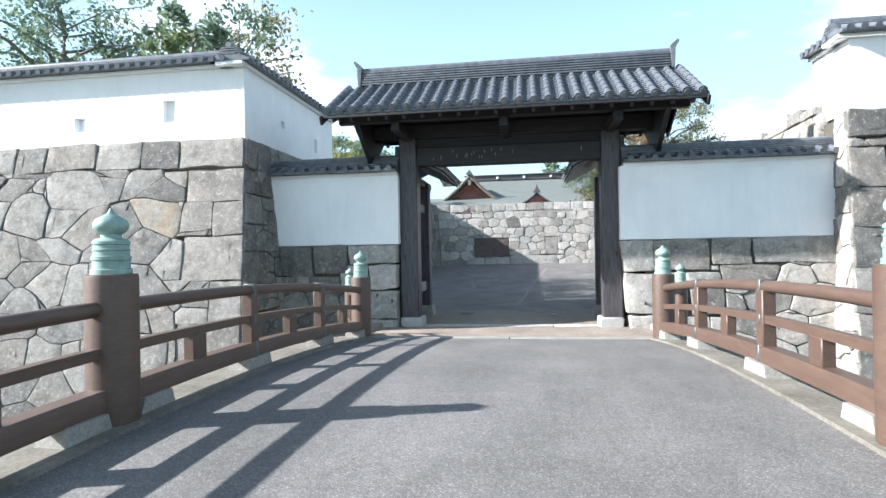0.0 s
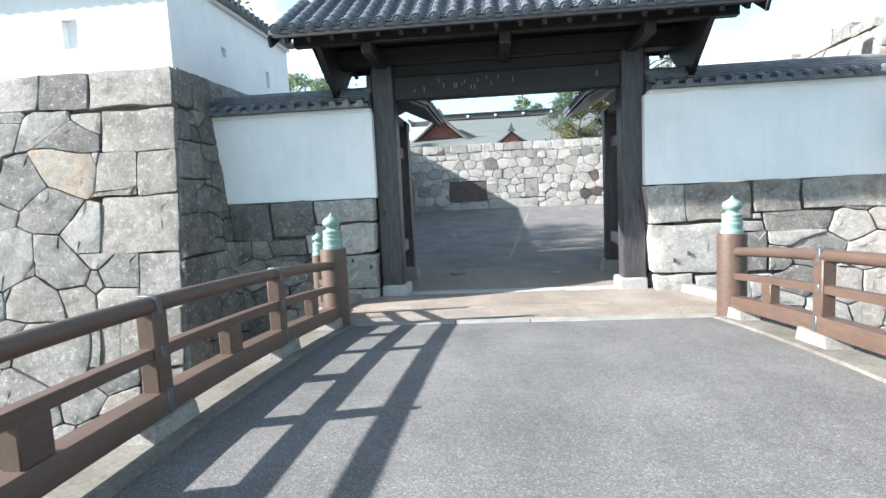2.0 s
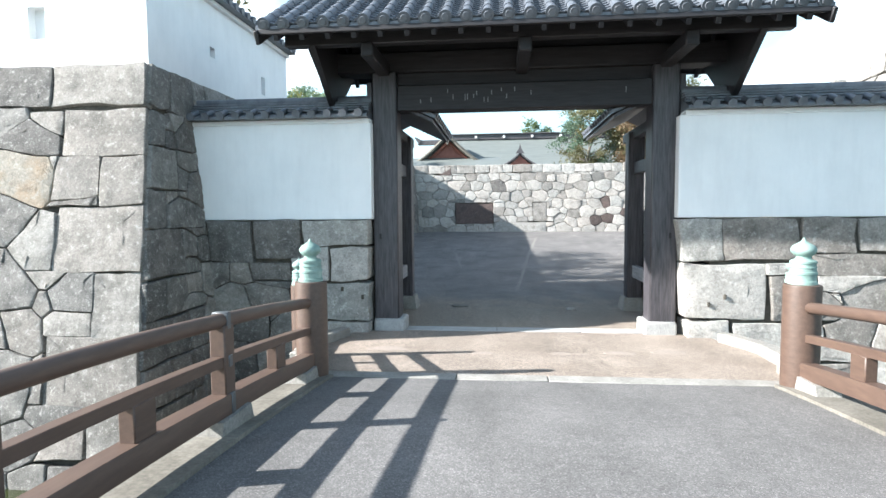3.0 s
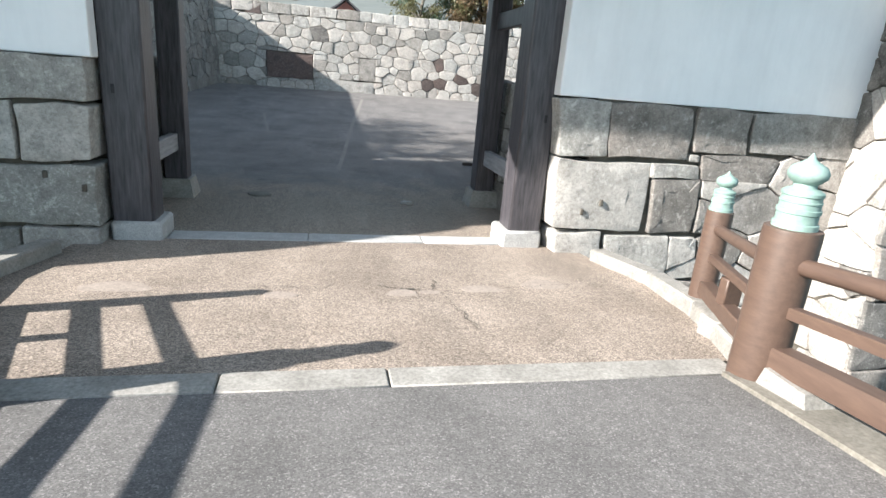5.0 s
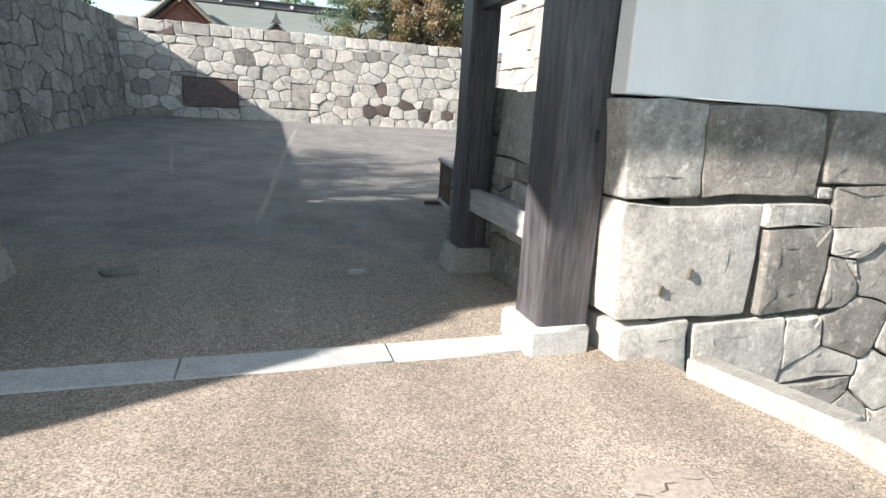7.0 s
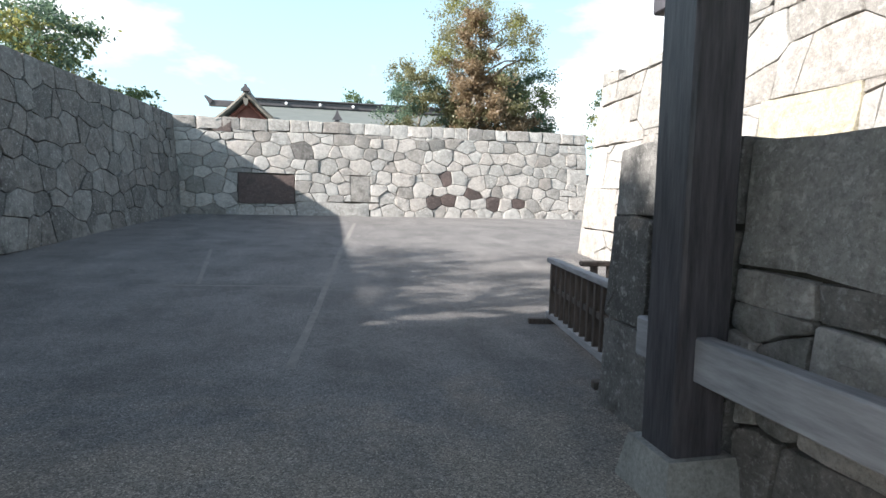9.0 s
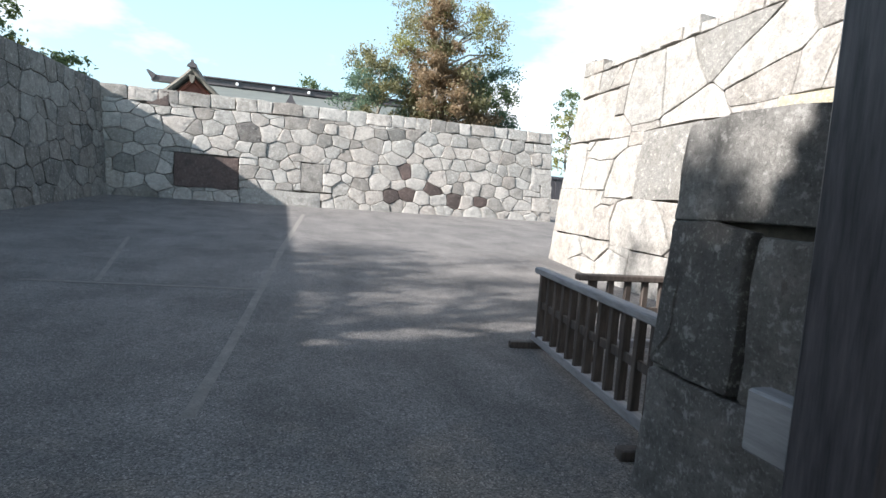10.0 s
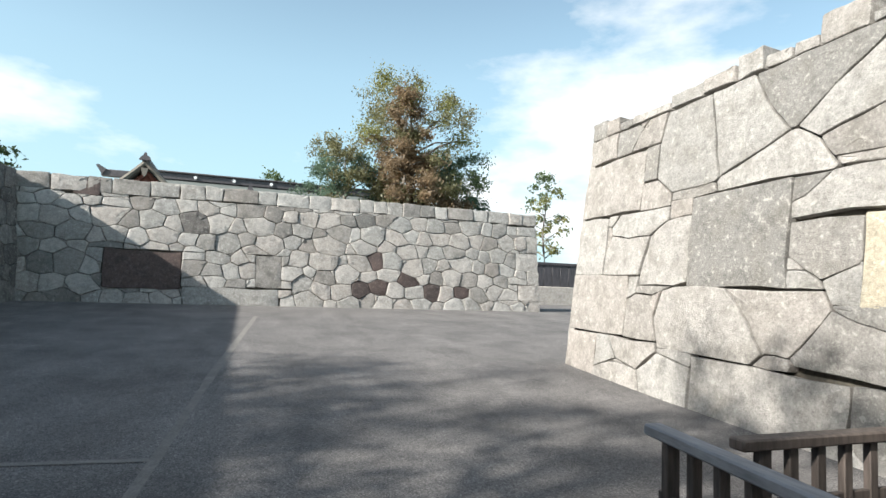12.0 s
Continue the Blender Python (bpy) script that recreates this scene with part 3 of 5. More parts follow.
# ---- bridge deck ----
def strip(name, x0, x1, top, thick, mat, y0=-12.3, y1=8.89, n=30):
    vs, fs = [], []
    for y in steps(y0, y1, n):
        z = deck_z(y) + top
        vs += [(x0, y, z), (x1, y, z), (x1, y, z - thick), (x0, y, z - thick)]
    for k in range(n):
        for e in range(4):
            fs.append((4 * k + e, 4 * k + (e + 1) % 4, 4 * k + 4 + (e + 1) % 4, 4 * k + 4 + e))
    fs += [(0, 1, 2, 3), (4 * n + 3, 4 * n + 2, 4 * n + 1, 4 * n)]
    return part(name, Geo().add(vs, fs), mat)


RAIL_L, RAIL_R, END_Y, BAY = -3.29, 1.77, 8.85, 5.93
tagged(strip("bridge_deck", RAIL_L + 0.22, RAIL_R - 0.22, 0.0, 0.5, ASPHALT), "grey asphalt deck of the arched bridge", "road", kind="structure")
tagged(strip("bridge_edge_west", RAIL_L - 0.35, RAIL_L + 0.217, 0.03, 0.65, CONCRETE_OLD), "stained concrete edge of the bridge", "kerb", kind="structure")
tagged(strip("bridge_edge_east", RAIL_R - 0.217, RAIL_R + 0.35, 0.03, 0.65, CONCRETE_OLD), "stained concrete edge of the bridge", "kerb", kind="structure")
for y in (-6.0, 0.0, 6.0):
    tagged(part("bridge_pier", Geo().span(RAIL_L + 0.2, RAIL_R - 0.2, y - 0.3, y + 0.3, -3, deck_z(y) - 0.4, 0.03), CONCRETE_OLD), "stained concrete pier under the bridge", "pier", kind="structure")

# ---- bridge railings ----
def post_profile(r, h):
    return [(r, 0), (r, h - 0.03), (r * 0.97, h), (r * 0.8, h + 0.005)]


def big_post(parent, x, y, r=0.172, h=1.06, k=0.86):
    z = deck_z(y) if y < 9.05 else ground_z(y)
    post = part("post", Geo().lathe((x, y, z - 0.1), post_profile(r, h + 0.1), 24), RAIL, parent)
    s = r / 0.148 * k
    prof = [(0.132, 0.0), (0.132, 0.04), (0.120, 0.045), (0.120, 0.10), (0.126, 0.105), (0.126, 0.13), (0.118, 0.135), (0.112, 0.21), (0.120, 0.215), (0.120, 0.235), (0.10, 0.25), (0.068, 0.262),
            (0.066, 0.285), (0.085, 0.295), (0.112, 0.325), (0.115, 0.355), (0.098, 0.39), (0.055, 0.415), (0.025, 0.435), (0.012, 0.46), (0.002, 0.475)]
    fin = part("finial", Geo().lathe((x, y, z + h - 0.002), [(a * s, b * s) for a, b in prof], 24), BRONZE, post, "green bronze onion finial")
    part("band", Geo().lathe((x, y, z + h + 0.165 * s), [(0.114 * s, 0), (0.121 * s, 0.004), (0.121 * s, 0.014), (0.113 * s, 0.018)], 24), BRONZE, fin)
    return post


def railing(x, label):
    rail = thing("bridge_railing", label, "railing", "bridge railings", at=(x, 3, deck_z(3)))
    inner = 1 if x < CX else -1
    ys = [END_Y + BAY * (i - 3) for i in range(4)]
    for a in ys:
        big_post(rail, x, a)
    for a in ys[:-1]:
        n = 12
        line = lambda lift, y0=a + 0.1, y1=a + BAY - 0.1: [(x, y, deck_z(y) + lift) for y in steps(y0, y1, n)]
        part("handrail", Geo().tube(line(0.83), 0.055, 14), RAIL, rail)
        for name, lift, w, h in (("middle_rail", 0.53, 0.085, 0.075), ("bottom_beam", 0.21, 0.15, 0.15)):
            g, pts = Geo(), line(lift)
            vs = [(px + sx * w / 2, py, pz + sz * h / 2) for px, py, pz in pts for sx, sz in ((-1, -1), (1, -1), (1, 0.86), (0.9, 1), (-0.9, 1), (-1, 0.86))]
            fs = [(6 * k + e, 6 * k + (e + 1) % 6, 6 * k + 6 + (e + 1) % 6, 6 * k + 6 + e) for k in range(n) for e in range(6)]
            part(name, g.add(vs, fs + [tuple(range(6)), tuple(range(6 * n, 6 * n + 6))]), RAIL, rail)
        for k in (1, 2):
            y = a + BAY / 3 * k
            z = deck_z(y)
            p = part("small_post", Geo().span(x - 0.06, x + 0.06, y - 0.075, y + 0.075, z + 0.2, z + 0.80, 0.01), RAIL, rail)
            for lift, hh in ((0.83, 0.128), (0.53, 0.09), (0.21, 0.165)):
                w = 0.125 if lift > 0.8 else (0.136 if lift > 0.5 else 0.165)
                part("strap", Geo().span(x - w / 2, x + w / 2, y - 0.028, y + 0.028, z + lift - hh / 2, z + lift + hh / 2, 0.006), STRAP, p, "grey metal strap")
        for k in range(3):
            y = a + BAY / 3 * (k + 0.5)
            z = deck_z(y)
            part("strut", Geo().span(x - 0.05, x + 0.05, y - 0.10, y + 0.10, z + 0.26, z + 0.50, 0.008), RAIL, rail)
        for y in (a + 0.34, a + BAY / 3, a + BAY * 2 / 3, a + BAY - 0.34):
            z = deck_z(y)
            w = 0.22 if abs(y - a - BAY / 2) < 2 else 0.16
            pts = [(y - w - 0.05, z - 0.02), (y + w + 0.05, z - 0.02), (y + w, z + 0.138), (y - w, z + 0.138)]
            part("footing", Geo().prism(pts, "x", x - 0.11, x + 0.11), CONCRETE, rail, "pale concrete footing block")
    return rail


railing(RAIL_L, "red-brown wooden bridge railing with round posts and bronze finials")
railing(RAIL_R, "red-brown wooden bridge railing with round posts and bronze finials")

# short railings that splay out from the bridge's end
def wing_railing(s):
    xa, ya, xb, yb = CX + 2.6 * s, 8.95, CX + 3.18 * s, 10.3
    za, zb = -0.03, -0.12
    rail = thing("wing_railing", "short splayed red-brown railing with bronze finial beside the apron", "railing", "bridge railings", at=(xb, yb, zb))
    big_post(rail, xb, yb, 0.115, 0.98, 1.0)
    part("handrail", Geo().tube([(xa, ya, za + 0.78), (xb, yb, zb + 0.76)], 0.05, 14), RAIL, rail)
    part("middle_rail", Geo().beam((xa, ya, za + 0.5), (xb, yb, zb + 0.5), 0.08, 0.075), RAIL, rail)
    part("bottom_beam", Geo().beam((xa, ya, za + 0.2), (xb, yb, zb + 0.2), 0.13, 0.14), RAIL, rail)
    mx, my, mz = (xa + xb) / 2, (ya + yb) / 2, (za + zb) / 2
    part("strut", Geo().beam((mx, my, mz + 0.25), (mx, my, mz + 0.48), 0.16, 0.10), RAIL, rail)
    part("footing", Geo().beam((mx, my, mz - 0.1), (mx, my, mz + 0.14), 0.3, 0.2), CONCRETE, rail, "pale concrete footing block")


wing_railing(1)
wing_railing(-1)


# ---- tiled wall copings ----
def coping(parent, p, q, z, half, rise, pitch=0.27, ends="both"):
    """A small gabled tile roof along the wall from p to q, at eave height z."""
    p, q = Vector((*p, 0)), Vector((*q, 0))
    d = q - p
    length = d.length
    d.normalize()
    m = Matrix.Translation((p.x, p.y, z)) @ Matrix((d, Vector((-d.y, d.x, 0)), Vector((0, 0, 1)))).transposed().to_4x4()
    prof = [(-half, 0.0), (-half, 0.045), (-0.1, rise), (0.1, rise), (half, 0.045), (half, 0.0)]
    g = Geo().prism(prof, "x", 0, length)
    g.v = [tuple(m @ Vector(v)) for v in g.v]
    part("roof_bed", g, TILE, parent)
    part("under_moulding", Geo().box((length / 2, 0, -0.045), (length, half * 1.35, 0.085), 0.012, m), PLASTER, parent, "white plaster moulding")
    n = max(1, round(length / pitch))
    for k in range(n):
        x = (k + 0.5) * length / n
        for s in (-1, 1):
            a, b = Vector((x, s * (half + 0.03), 0.06)), Vector((x, s * 0.24, 0.03 + rise * 0.72))
            t = Geo().tube([m @ a, m @ (a * 0.66 + b * 0.34), m @ b], [0.062, 0.056, 0.056], 10)
            t.tube([m @ (a + Vector((0, s * 0.012, -0.003))), m @ (a + Vector((0, -s * 0.02, 0.005)))], 0.07, 12)
            part("round_tile", t, TILE, parent)
    r = Geo()
    for i, w in enumerate((0.31, 0.285, 0.25, 0.2)):
        r.box((length / 2, 0, rise * 0.75 + 0.05 * i), (length, 2 * w, 0.036), 0.008, m)
    part("ridge_course", r, TILE, parent)
    part("ridge_cap", Geo().tube([m @ Vector((0, 0, rise + 0.17)), m @ Vector((length, 0, rise + 0.17))], 0.075, 12), TILE, parent)


# ---- wing walls beside the gate ----
WY, WBACK, WTOP = 12.7, 13.35, 1.66
WINGS = {}
for side, x0, x1 in (("west", -7.4, -3.53), ("east", 1.815, 6.6)):
    w = thing("wall_wing_" + side, "white plastered wing wall on a granite base with tiled coping", "wall", kind="structure", at=(x0, WY, -2.4))
    WINGS[side] = w
    part("stone_core", Geo().span(x0 + (0.45 if side == "east" else 0), x1 - (0.3 if side == "west" else 0), WY + 0.05, WBACK, -3, WTOP - 0.01), JOINT, w)
    # the panel's front skin laps past the gate post that stands behind it
    lap, body = (x1 + 0.03, x1 - 0.1) if side == "west" else (x0 - 0.09, x0 + 0.1)
    far_end = x0 if side == "west" else x1
    part("plaster_panel", Geo().span(far_end, lap, WY + 0.02, 12.92, WTOP, 3.36, 0.012), PLASTER, w, "white lime plaster panel")
    part("plaster_back", Geo().span(far_end, body, 12.921, WBACK - 0.06, WTOP, 3.36), PLASTER, w, smooth=False)
    coping(w, (x0, 13.02), (x1, 13.02), 3.44, 0.48, 0.2)

# ---- corner towers of the outer wall ----
def parapet(name, pts, z0, z1, thick, label, holes=()):
    """A plastered parapet along a plan line of points, outer side to the right of the way, with tiled coping."""
    w = thing(name, label, "wall", kind="structure", at=(*pts[0], z0))
    for i, (a, b) in enumerate(zip(pts, pts[1:])):
        a, b = Vector((*a, 0)), Vector((*b, 0))
        d = (b - a).normalized()
        nrm = Vector((d.y, -d.x, 0))
        m = Matrix.Translation(a) @ Matrix((d, -nrm, Vector((0, 0, 1)))).transposed().to_4x4()
        length = (b - a).length
        spans = sorted(h for h in holes if h[0] == i)
        x, g = (thick if i else 0.0), []
        for _, hx, hz, hw, hh in spans:
            g.append((x, hx - hw / 2, 0, thick, z0, z1))
            g.append((hx - hw / 2, hx + hw / 2, 0, thick, z0, hz - hh / 2))
            g.append((hx - hw / 2, hx + hw / 2, 0, thick, hz + hh / 2, z1))
            g.append((hx - hw / 2, hx + hw / 2, thick * 0.3, thick, hz - hh / 2, hz + hh / 2))
            x = hx + hw / 2
        g.append((x, length, 0, thick, z0, z1))
        for panel in g:
            part("plaster_panel", Geo().span(*panel, 0.0, m), PLASTER, w, "white lime plaster", smooth=False)
        mid = thick / 2
        pa, pb = m @ Vector((-mid if i else -0.0, mid, 0)), m @ Vector((length - (mid if i == 0 and len(pts) > 2 else 0), mid, 0))
        coping(w, pa.xy, pb.xy, z1 + 0.09, thick / 2 + 0.26, 0.2)
    return w


tl_b = [(-6.21, 9.9), (-6.21, 17.9), (-30, 17.9), (-30, 9.9)]
tl_t = [(-6.91, 11.7), (-6.91, 17.9), (-30, 17.9), (-30, 11.7)]
TOWER_W = solid("wall_tower_west", [(x - 0.05, y + 0.05, -2.8) for x, y in tl_b], [(x - 0.05, y + 0.05, 4.2) for x, y in tl_t], JOINT, None, "battered granite tower base rising out of the moat", "structure")
TOWER_W["category"] = "stone wall"
parapet("wall_parapet_west", [(-30, 11.77), (-6.97, 11.77), (-6.97, 17.8)], 4.23, 5.92, 0.5, "white plastered parapet wall with loopholes and tiled coping",
        ((0, 21.08, 4.97, 0.31, 0.53), (0, 18.65, 4.76, 0.29, 0.34), (0, 16.1, 4.79, 0.28, 0.34), (1, 2.1, 5.0, 0.2, 0.2), (1, 4.5, 4.86, 0.22, 0.42)))
tr_b = [(6.05, 11.5), (30, 11.5), (30, 26.9), (6.45, 26.9)]
tr_t = [(6.3, 12.3), (30, 12.3), (30, 26.5), (6.8, 26.5)]
TOWER_E = solid("wall_tower_east", [(x + 0.06, y + (0.06 if y < 20 else -0.06), -2.8) for x, y in tr_b], [(x + 0.06, y + (0.06 if y < 20 else -0.06), 4.2) for x, y in tr_t], JOINT, None, "tall battered wall of large pale granite blocks", "structure")
TOWER_E["category"] = "stone wall"
parapet("wall_parapet_east", [(6.45, 14.0), (6.45, 12.45), (30, 12.45)], 4.3, 5.85, 0.5, "white plastered parapet wall with tiled coping")

# ---- courtyard walls ----
BACK = ((-6.9, 38.35, 0.4), (12.45, 38.35, 0.35), (-7.0, 38.75, 4.75), (12.35, 38.75, 4.75))
WALL_N = solid("wall_north", [(-9, 38.4, 0.3), (12.4, 38.4, 0.3), (12.4, 40.4, 0.3), (-9, 40.4, 0.3)], [(-9, 38.8, 4.7), (12.3, 38.8, 4.7), (12.3, 40.0, 4.7), (-9, 40.0, 4.7)], JOINT, None, "grey rubble granite courtyard wall with a few dark stones", "structure")
WALL_N["category"] = "stone wall"
WEST = ((-8.0, 16.5, -0.4), (-6.4, 38.5, 0.4), (-8.35, 16.5, 4.5), (-6.75, 38.5, 4.75))
WALL_W = solid("wall_west", [(-8.06, 16.5, -0.4), (-6.46, 39, 0.4), (-9.6, 39, 0.4), (-10.2, 16.5, -0.4)], [(-8.41, 16.5, 4.45), (-6.81, 39, 4.7), (-9.6, 39, 4.7), (-10.2, 16.5, 4.45)], JOINT, None, "grey rubble granite courtyard wall, stone darkened for shade", "structure")
WALL_W["category"] = "stone wall"
# low stone stubs behind the gate posts
STUB_E = solid("wall_stub_east", [(1.94, 13.3, -0.6), (3.3, 13.3, -0.6), (3.3, 16.88, -0.6), (1.94, 16.88, -0.6)], [(1.98, 13.3, 1.7), (3.3, 13.3, 1.7), (3.3, 16.74, 1.7), (1.98, 16.74, 1.7)], JOINT, None, "low wall of large granite blocks behind the gate", "structure")
STUB_E["category"] = "stone wall"
STUB_W = solid("wall_stub_west", [(-3.6, 13.3, -0.6), (-3.6, 16.72, -0.6), (-5, 16.72, -0.6), (-5, 13.3, -0.6)], [(-3.65, 13.3, 1.7), (-3.65, 16.66, 1.7), (-5, 16.66, 1.7), (-5, 13.3, 1.7)], JOINT, None, "low wall of large granite blocks behind the gate", "structure")
STUB_W["category"] = "stone wall"

# ---- the gate ----
gate = thing("gate", "tall dark timber gate with grey tiled gable roof", "gate", at=(CX, 12.9, -0.36))
PX = (-3.295, 1.57)
for x in PX:
    s = -1 if x < CX else 1
    p = part("main_post", Geo().span(x - 0.225, x + 0.225, 12.93, 13.38, -0.2, 4.27, 0.025), TIMBER, gate)
    part("outer_jamb", Geo().span(x + s * 0.227, x + s * 0.325, 12.96, 13.3, 1.67, 4.1, 0.012), TIMBER, p)
    part("post_plinth", Geo().span(x - s * 0.315, x + s * 0.235, 12.88, 13.46, -0.6, -0.15, 0.03), GRANITE_WHITE, gate, "pale granite plinth")
    part("iron_cover", Geo().span(x - 0.02 + s * 0.1, x + 0.02 + s * 0.1, 12.922, 12.93, 1.3, 1.4, 0.003), TIMBER_X, p)
    # rear post, ties and small rear roof
    rx = x + s * 0.06
    r = part("rear_post", Geo().span(rx - 0.165, rx + 0.165, 15.24, 15.57, -0.12, 3.45, 0.02), TIMBER, gate)
    g = Geo()
    b, t = 0.29, 0.215
    pz0, pz1 = -0.5, -0.08
    g.add([(rx + a * w, 15.41 + c * w, z) for w, z in ((b, pz0), (t, pz1)) for a, c in ((-1, -1), (1, -1), (1, 1), (-1, 1))], [(0, 1, 2, 3), (7, 6, 5, 4), (0, 4, 5, 1), (1, 5, 6, 2), (2, 6, 7, 3), (3, 7, 4, 0)])
    part("rear_plinth", g, CONCRETE, gate, "tapered granite plinth", smooth=False)
    part("tie_beam", Geo().span(rx - 0.06, rx + 0.06, 13.37, 15.85, 0.36, 0.62, 0.012), TIMBER_GREY, gate)
    part("tie_beam", Geo().span(rx - 0.06, rx + 0.06, 13.37, 15.85, 2.55, 2.8, 0.012), TIMBER, gate)
    part("tie_beam", Geo().span(rx - 0.09, rx + 0.09, 13.37, 16.2, 3.3, 3.5, 0.012), TIMBER, gate)
    small = part("rear_roof", Geo().prism([(rx - 0.95, 3.46), (rx - 0.95, 3.53), (rx, 4.02), (rx + 0.95, 3.53), (rx + 0.95, 3.46), (rx, 3.9)], "y", 13.1, 16.35), TILE, gate)
    part("rear_roof_boarding", Geo().prism([(rx - 0.9, 3.40), (rx - 0.9, 3.455), (rx, 3.893), (rx + 0.9, 3.455), (rx + 0.9, 3.40), (rx, 3.82)], "y", 13.1, 16.25), TIMBER, gate)
    for k in range(12):
        y = 13.25 + k * 0.27
        for q in (-1, 1):
            part("round_tile", Geo().tube([(rx + q * 0.98, y, 3.53), (rx + q * 0.05, y, 4.03)], 0.055, 8), TILE, small)
    part("ridge_course", Geo().span(rx - 0.1, rx + 0.1, 13.1, 16.38, 4.0, 4.2, 0.02), TILE, small)
# beams and boarding take TIMBER_X, which carries the eaves' shade in its colour
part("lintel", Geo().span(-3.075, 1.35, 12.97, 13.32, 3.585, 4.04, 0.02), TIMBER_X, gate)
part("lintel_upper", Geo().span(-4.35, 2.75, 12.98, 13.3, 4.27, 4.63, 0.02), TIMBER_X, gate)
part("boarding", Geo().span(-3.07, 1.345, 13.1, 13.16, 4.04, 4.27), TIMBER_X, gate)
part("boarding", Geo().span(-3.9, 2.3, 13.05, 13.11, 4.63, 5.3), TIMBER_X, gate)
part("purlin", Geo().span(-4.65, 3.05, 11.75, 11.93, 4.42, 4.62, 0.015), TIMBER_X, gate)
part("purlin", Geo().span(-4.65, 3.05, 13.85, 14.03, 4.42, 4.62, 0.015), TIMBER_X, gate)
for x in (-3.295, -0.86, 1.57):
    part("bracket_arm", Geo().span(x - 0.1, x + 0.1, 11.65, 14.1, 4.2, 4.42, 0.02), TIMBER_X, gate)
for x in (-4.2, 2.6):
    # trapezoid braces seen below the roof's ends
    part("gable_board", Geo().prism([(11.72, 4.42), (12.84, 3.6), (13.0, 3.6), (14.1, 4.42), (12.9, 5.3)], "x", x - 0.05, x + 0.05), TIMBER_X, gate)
rng = random.Random(77)
for k in range(16):
    x = rng.gauss(-1.6, 0.55) if k < 11 else rng.uniform(-2.6, 1.0)
    z = rng.uniform(3.72, 3.92)
    part("flaked_streak", Geo().span(x - 0.006, x + 0.006, 12.962, 12.974, z - rng.uniform(0.02, 0.07), z + rng.uniform(0.02, 0.05)), TIMBER_GREY, gate, "pale flaked streak")
EAVE_Y, EAVE_Z, RIDGE_Y, RIDGE_Z, RX0, RX1 = 11.2, 4.52, 12.9, 5.52, -4.88, 3.26
for side in (-1, 1):
    ey = RIDGE_Y + side * (RIDGE_Y - EAVE_Y)
    pts = [(ey, EAVE_Z), (ey, EAVE_Z + 0.05), (RIDGE_Y, RIDGE_Z + 0.05), (RIDGE_Y, RIDGE_Z)]
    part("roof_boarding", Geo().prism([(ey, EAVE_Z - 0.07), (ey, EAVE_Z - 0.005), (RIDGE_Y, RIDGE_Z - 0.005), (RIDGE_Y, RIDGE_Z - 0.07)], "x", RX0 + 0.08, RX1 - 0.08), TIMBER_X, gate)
    roof = part("roof_slope", Geo().prism(pts, "x", RX0, RX1), TILE, gate)
    n = 27
    sl = Vector((0, RIDGE_Y - ey, RIDGE_Z - EAVE_Z))
    up = Vector((0, -sl.z * (1 if sl.y > 0 else -1), abs(sl.y))).normalized()
    base = Vector((0, ey, EAVE_Z + 0.05))
    rows = 6
    tile = Geo().tube([Vector((0, 0, 0)), sl / rows * 0.5, sl / rows * 1.06], [0.082, 0.078, 0.07], 12).mesh("round_tile", TILE)
    disc = Geo().tube([Vector((0, 0, 0)), sl.normalized() * 0.05], [0.093, 0.093], 18).tube([sl.normalized() * -0.012, sl.normalized() * 0.01], [0.05, 0.06], 14).mesh("tile_end", TILE)
    for k in range(n):
        x = RX0 + 0.14 + k * (RX1 - RX0 - 0.28) / (n - 1)
        for j in range(rows):
            ob = new("round_tile", tile)
            ob.parent, ob.location = roof, Vector((x, 0, 0)) + base + sl * (j / rows) + up * 0.035
        ob = new("tile_end", disc)
        ob.parent, ob.location = roof, Vector((x, 0, 0)) + base + up * 0.035 - sl.normalized() * 0.035
    pans = Geo()
    for k in range(n - 1):
        x = RX0 + 0.14 + (k + 0.5) * (RX1 - RX0 - 0.28) / (n - 1)
        for j in range(14):
            a = base + sl * (j / 14)
            b = base + sl * ((j + 1) / 14)
            w = 0.105
            q = [Vector((x + e, 0, 0)) + p + up * (0.03 * abs(e / w) + lift) for p, lift in ((a, 0.028), (b, 0.008)) for e in (-w, 0, w)]
            lip = [v - up * 0.02 for v in q[:3]]
            pans.add(q + lip, [(0, 1, 4, 3), (1, 2, 5, 4), (6, 7, 1, 0), (7, 8, 2, 1)])
    tagged(part("pan_tiles", pans, TILE, roof, smooth=False, fix=False), kind="stuff")
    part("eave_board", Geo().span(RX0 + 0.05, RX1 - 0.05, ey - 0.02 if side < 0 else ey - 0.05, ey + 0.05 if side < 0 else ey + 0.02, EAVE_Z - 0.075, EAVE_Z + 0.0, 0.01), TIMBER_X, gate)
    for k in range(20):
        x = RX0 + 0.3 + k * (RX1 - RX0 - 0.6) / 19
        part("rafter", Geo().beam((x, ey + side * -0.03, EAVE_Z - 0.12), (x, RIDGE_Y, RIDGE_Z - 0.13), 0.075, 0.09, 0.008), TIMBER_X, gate)
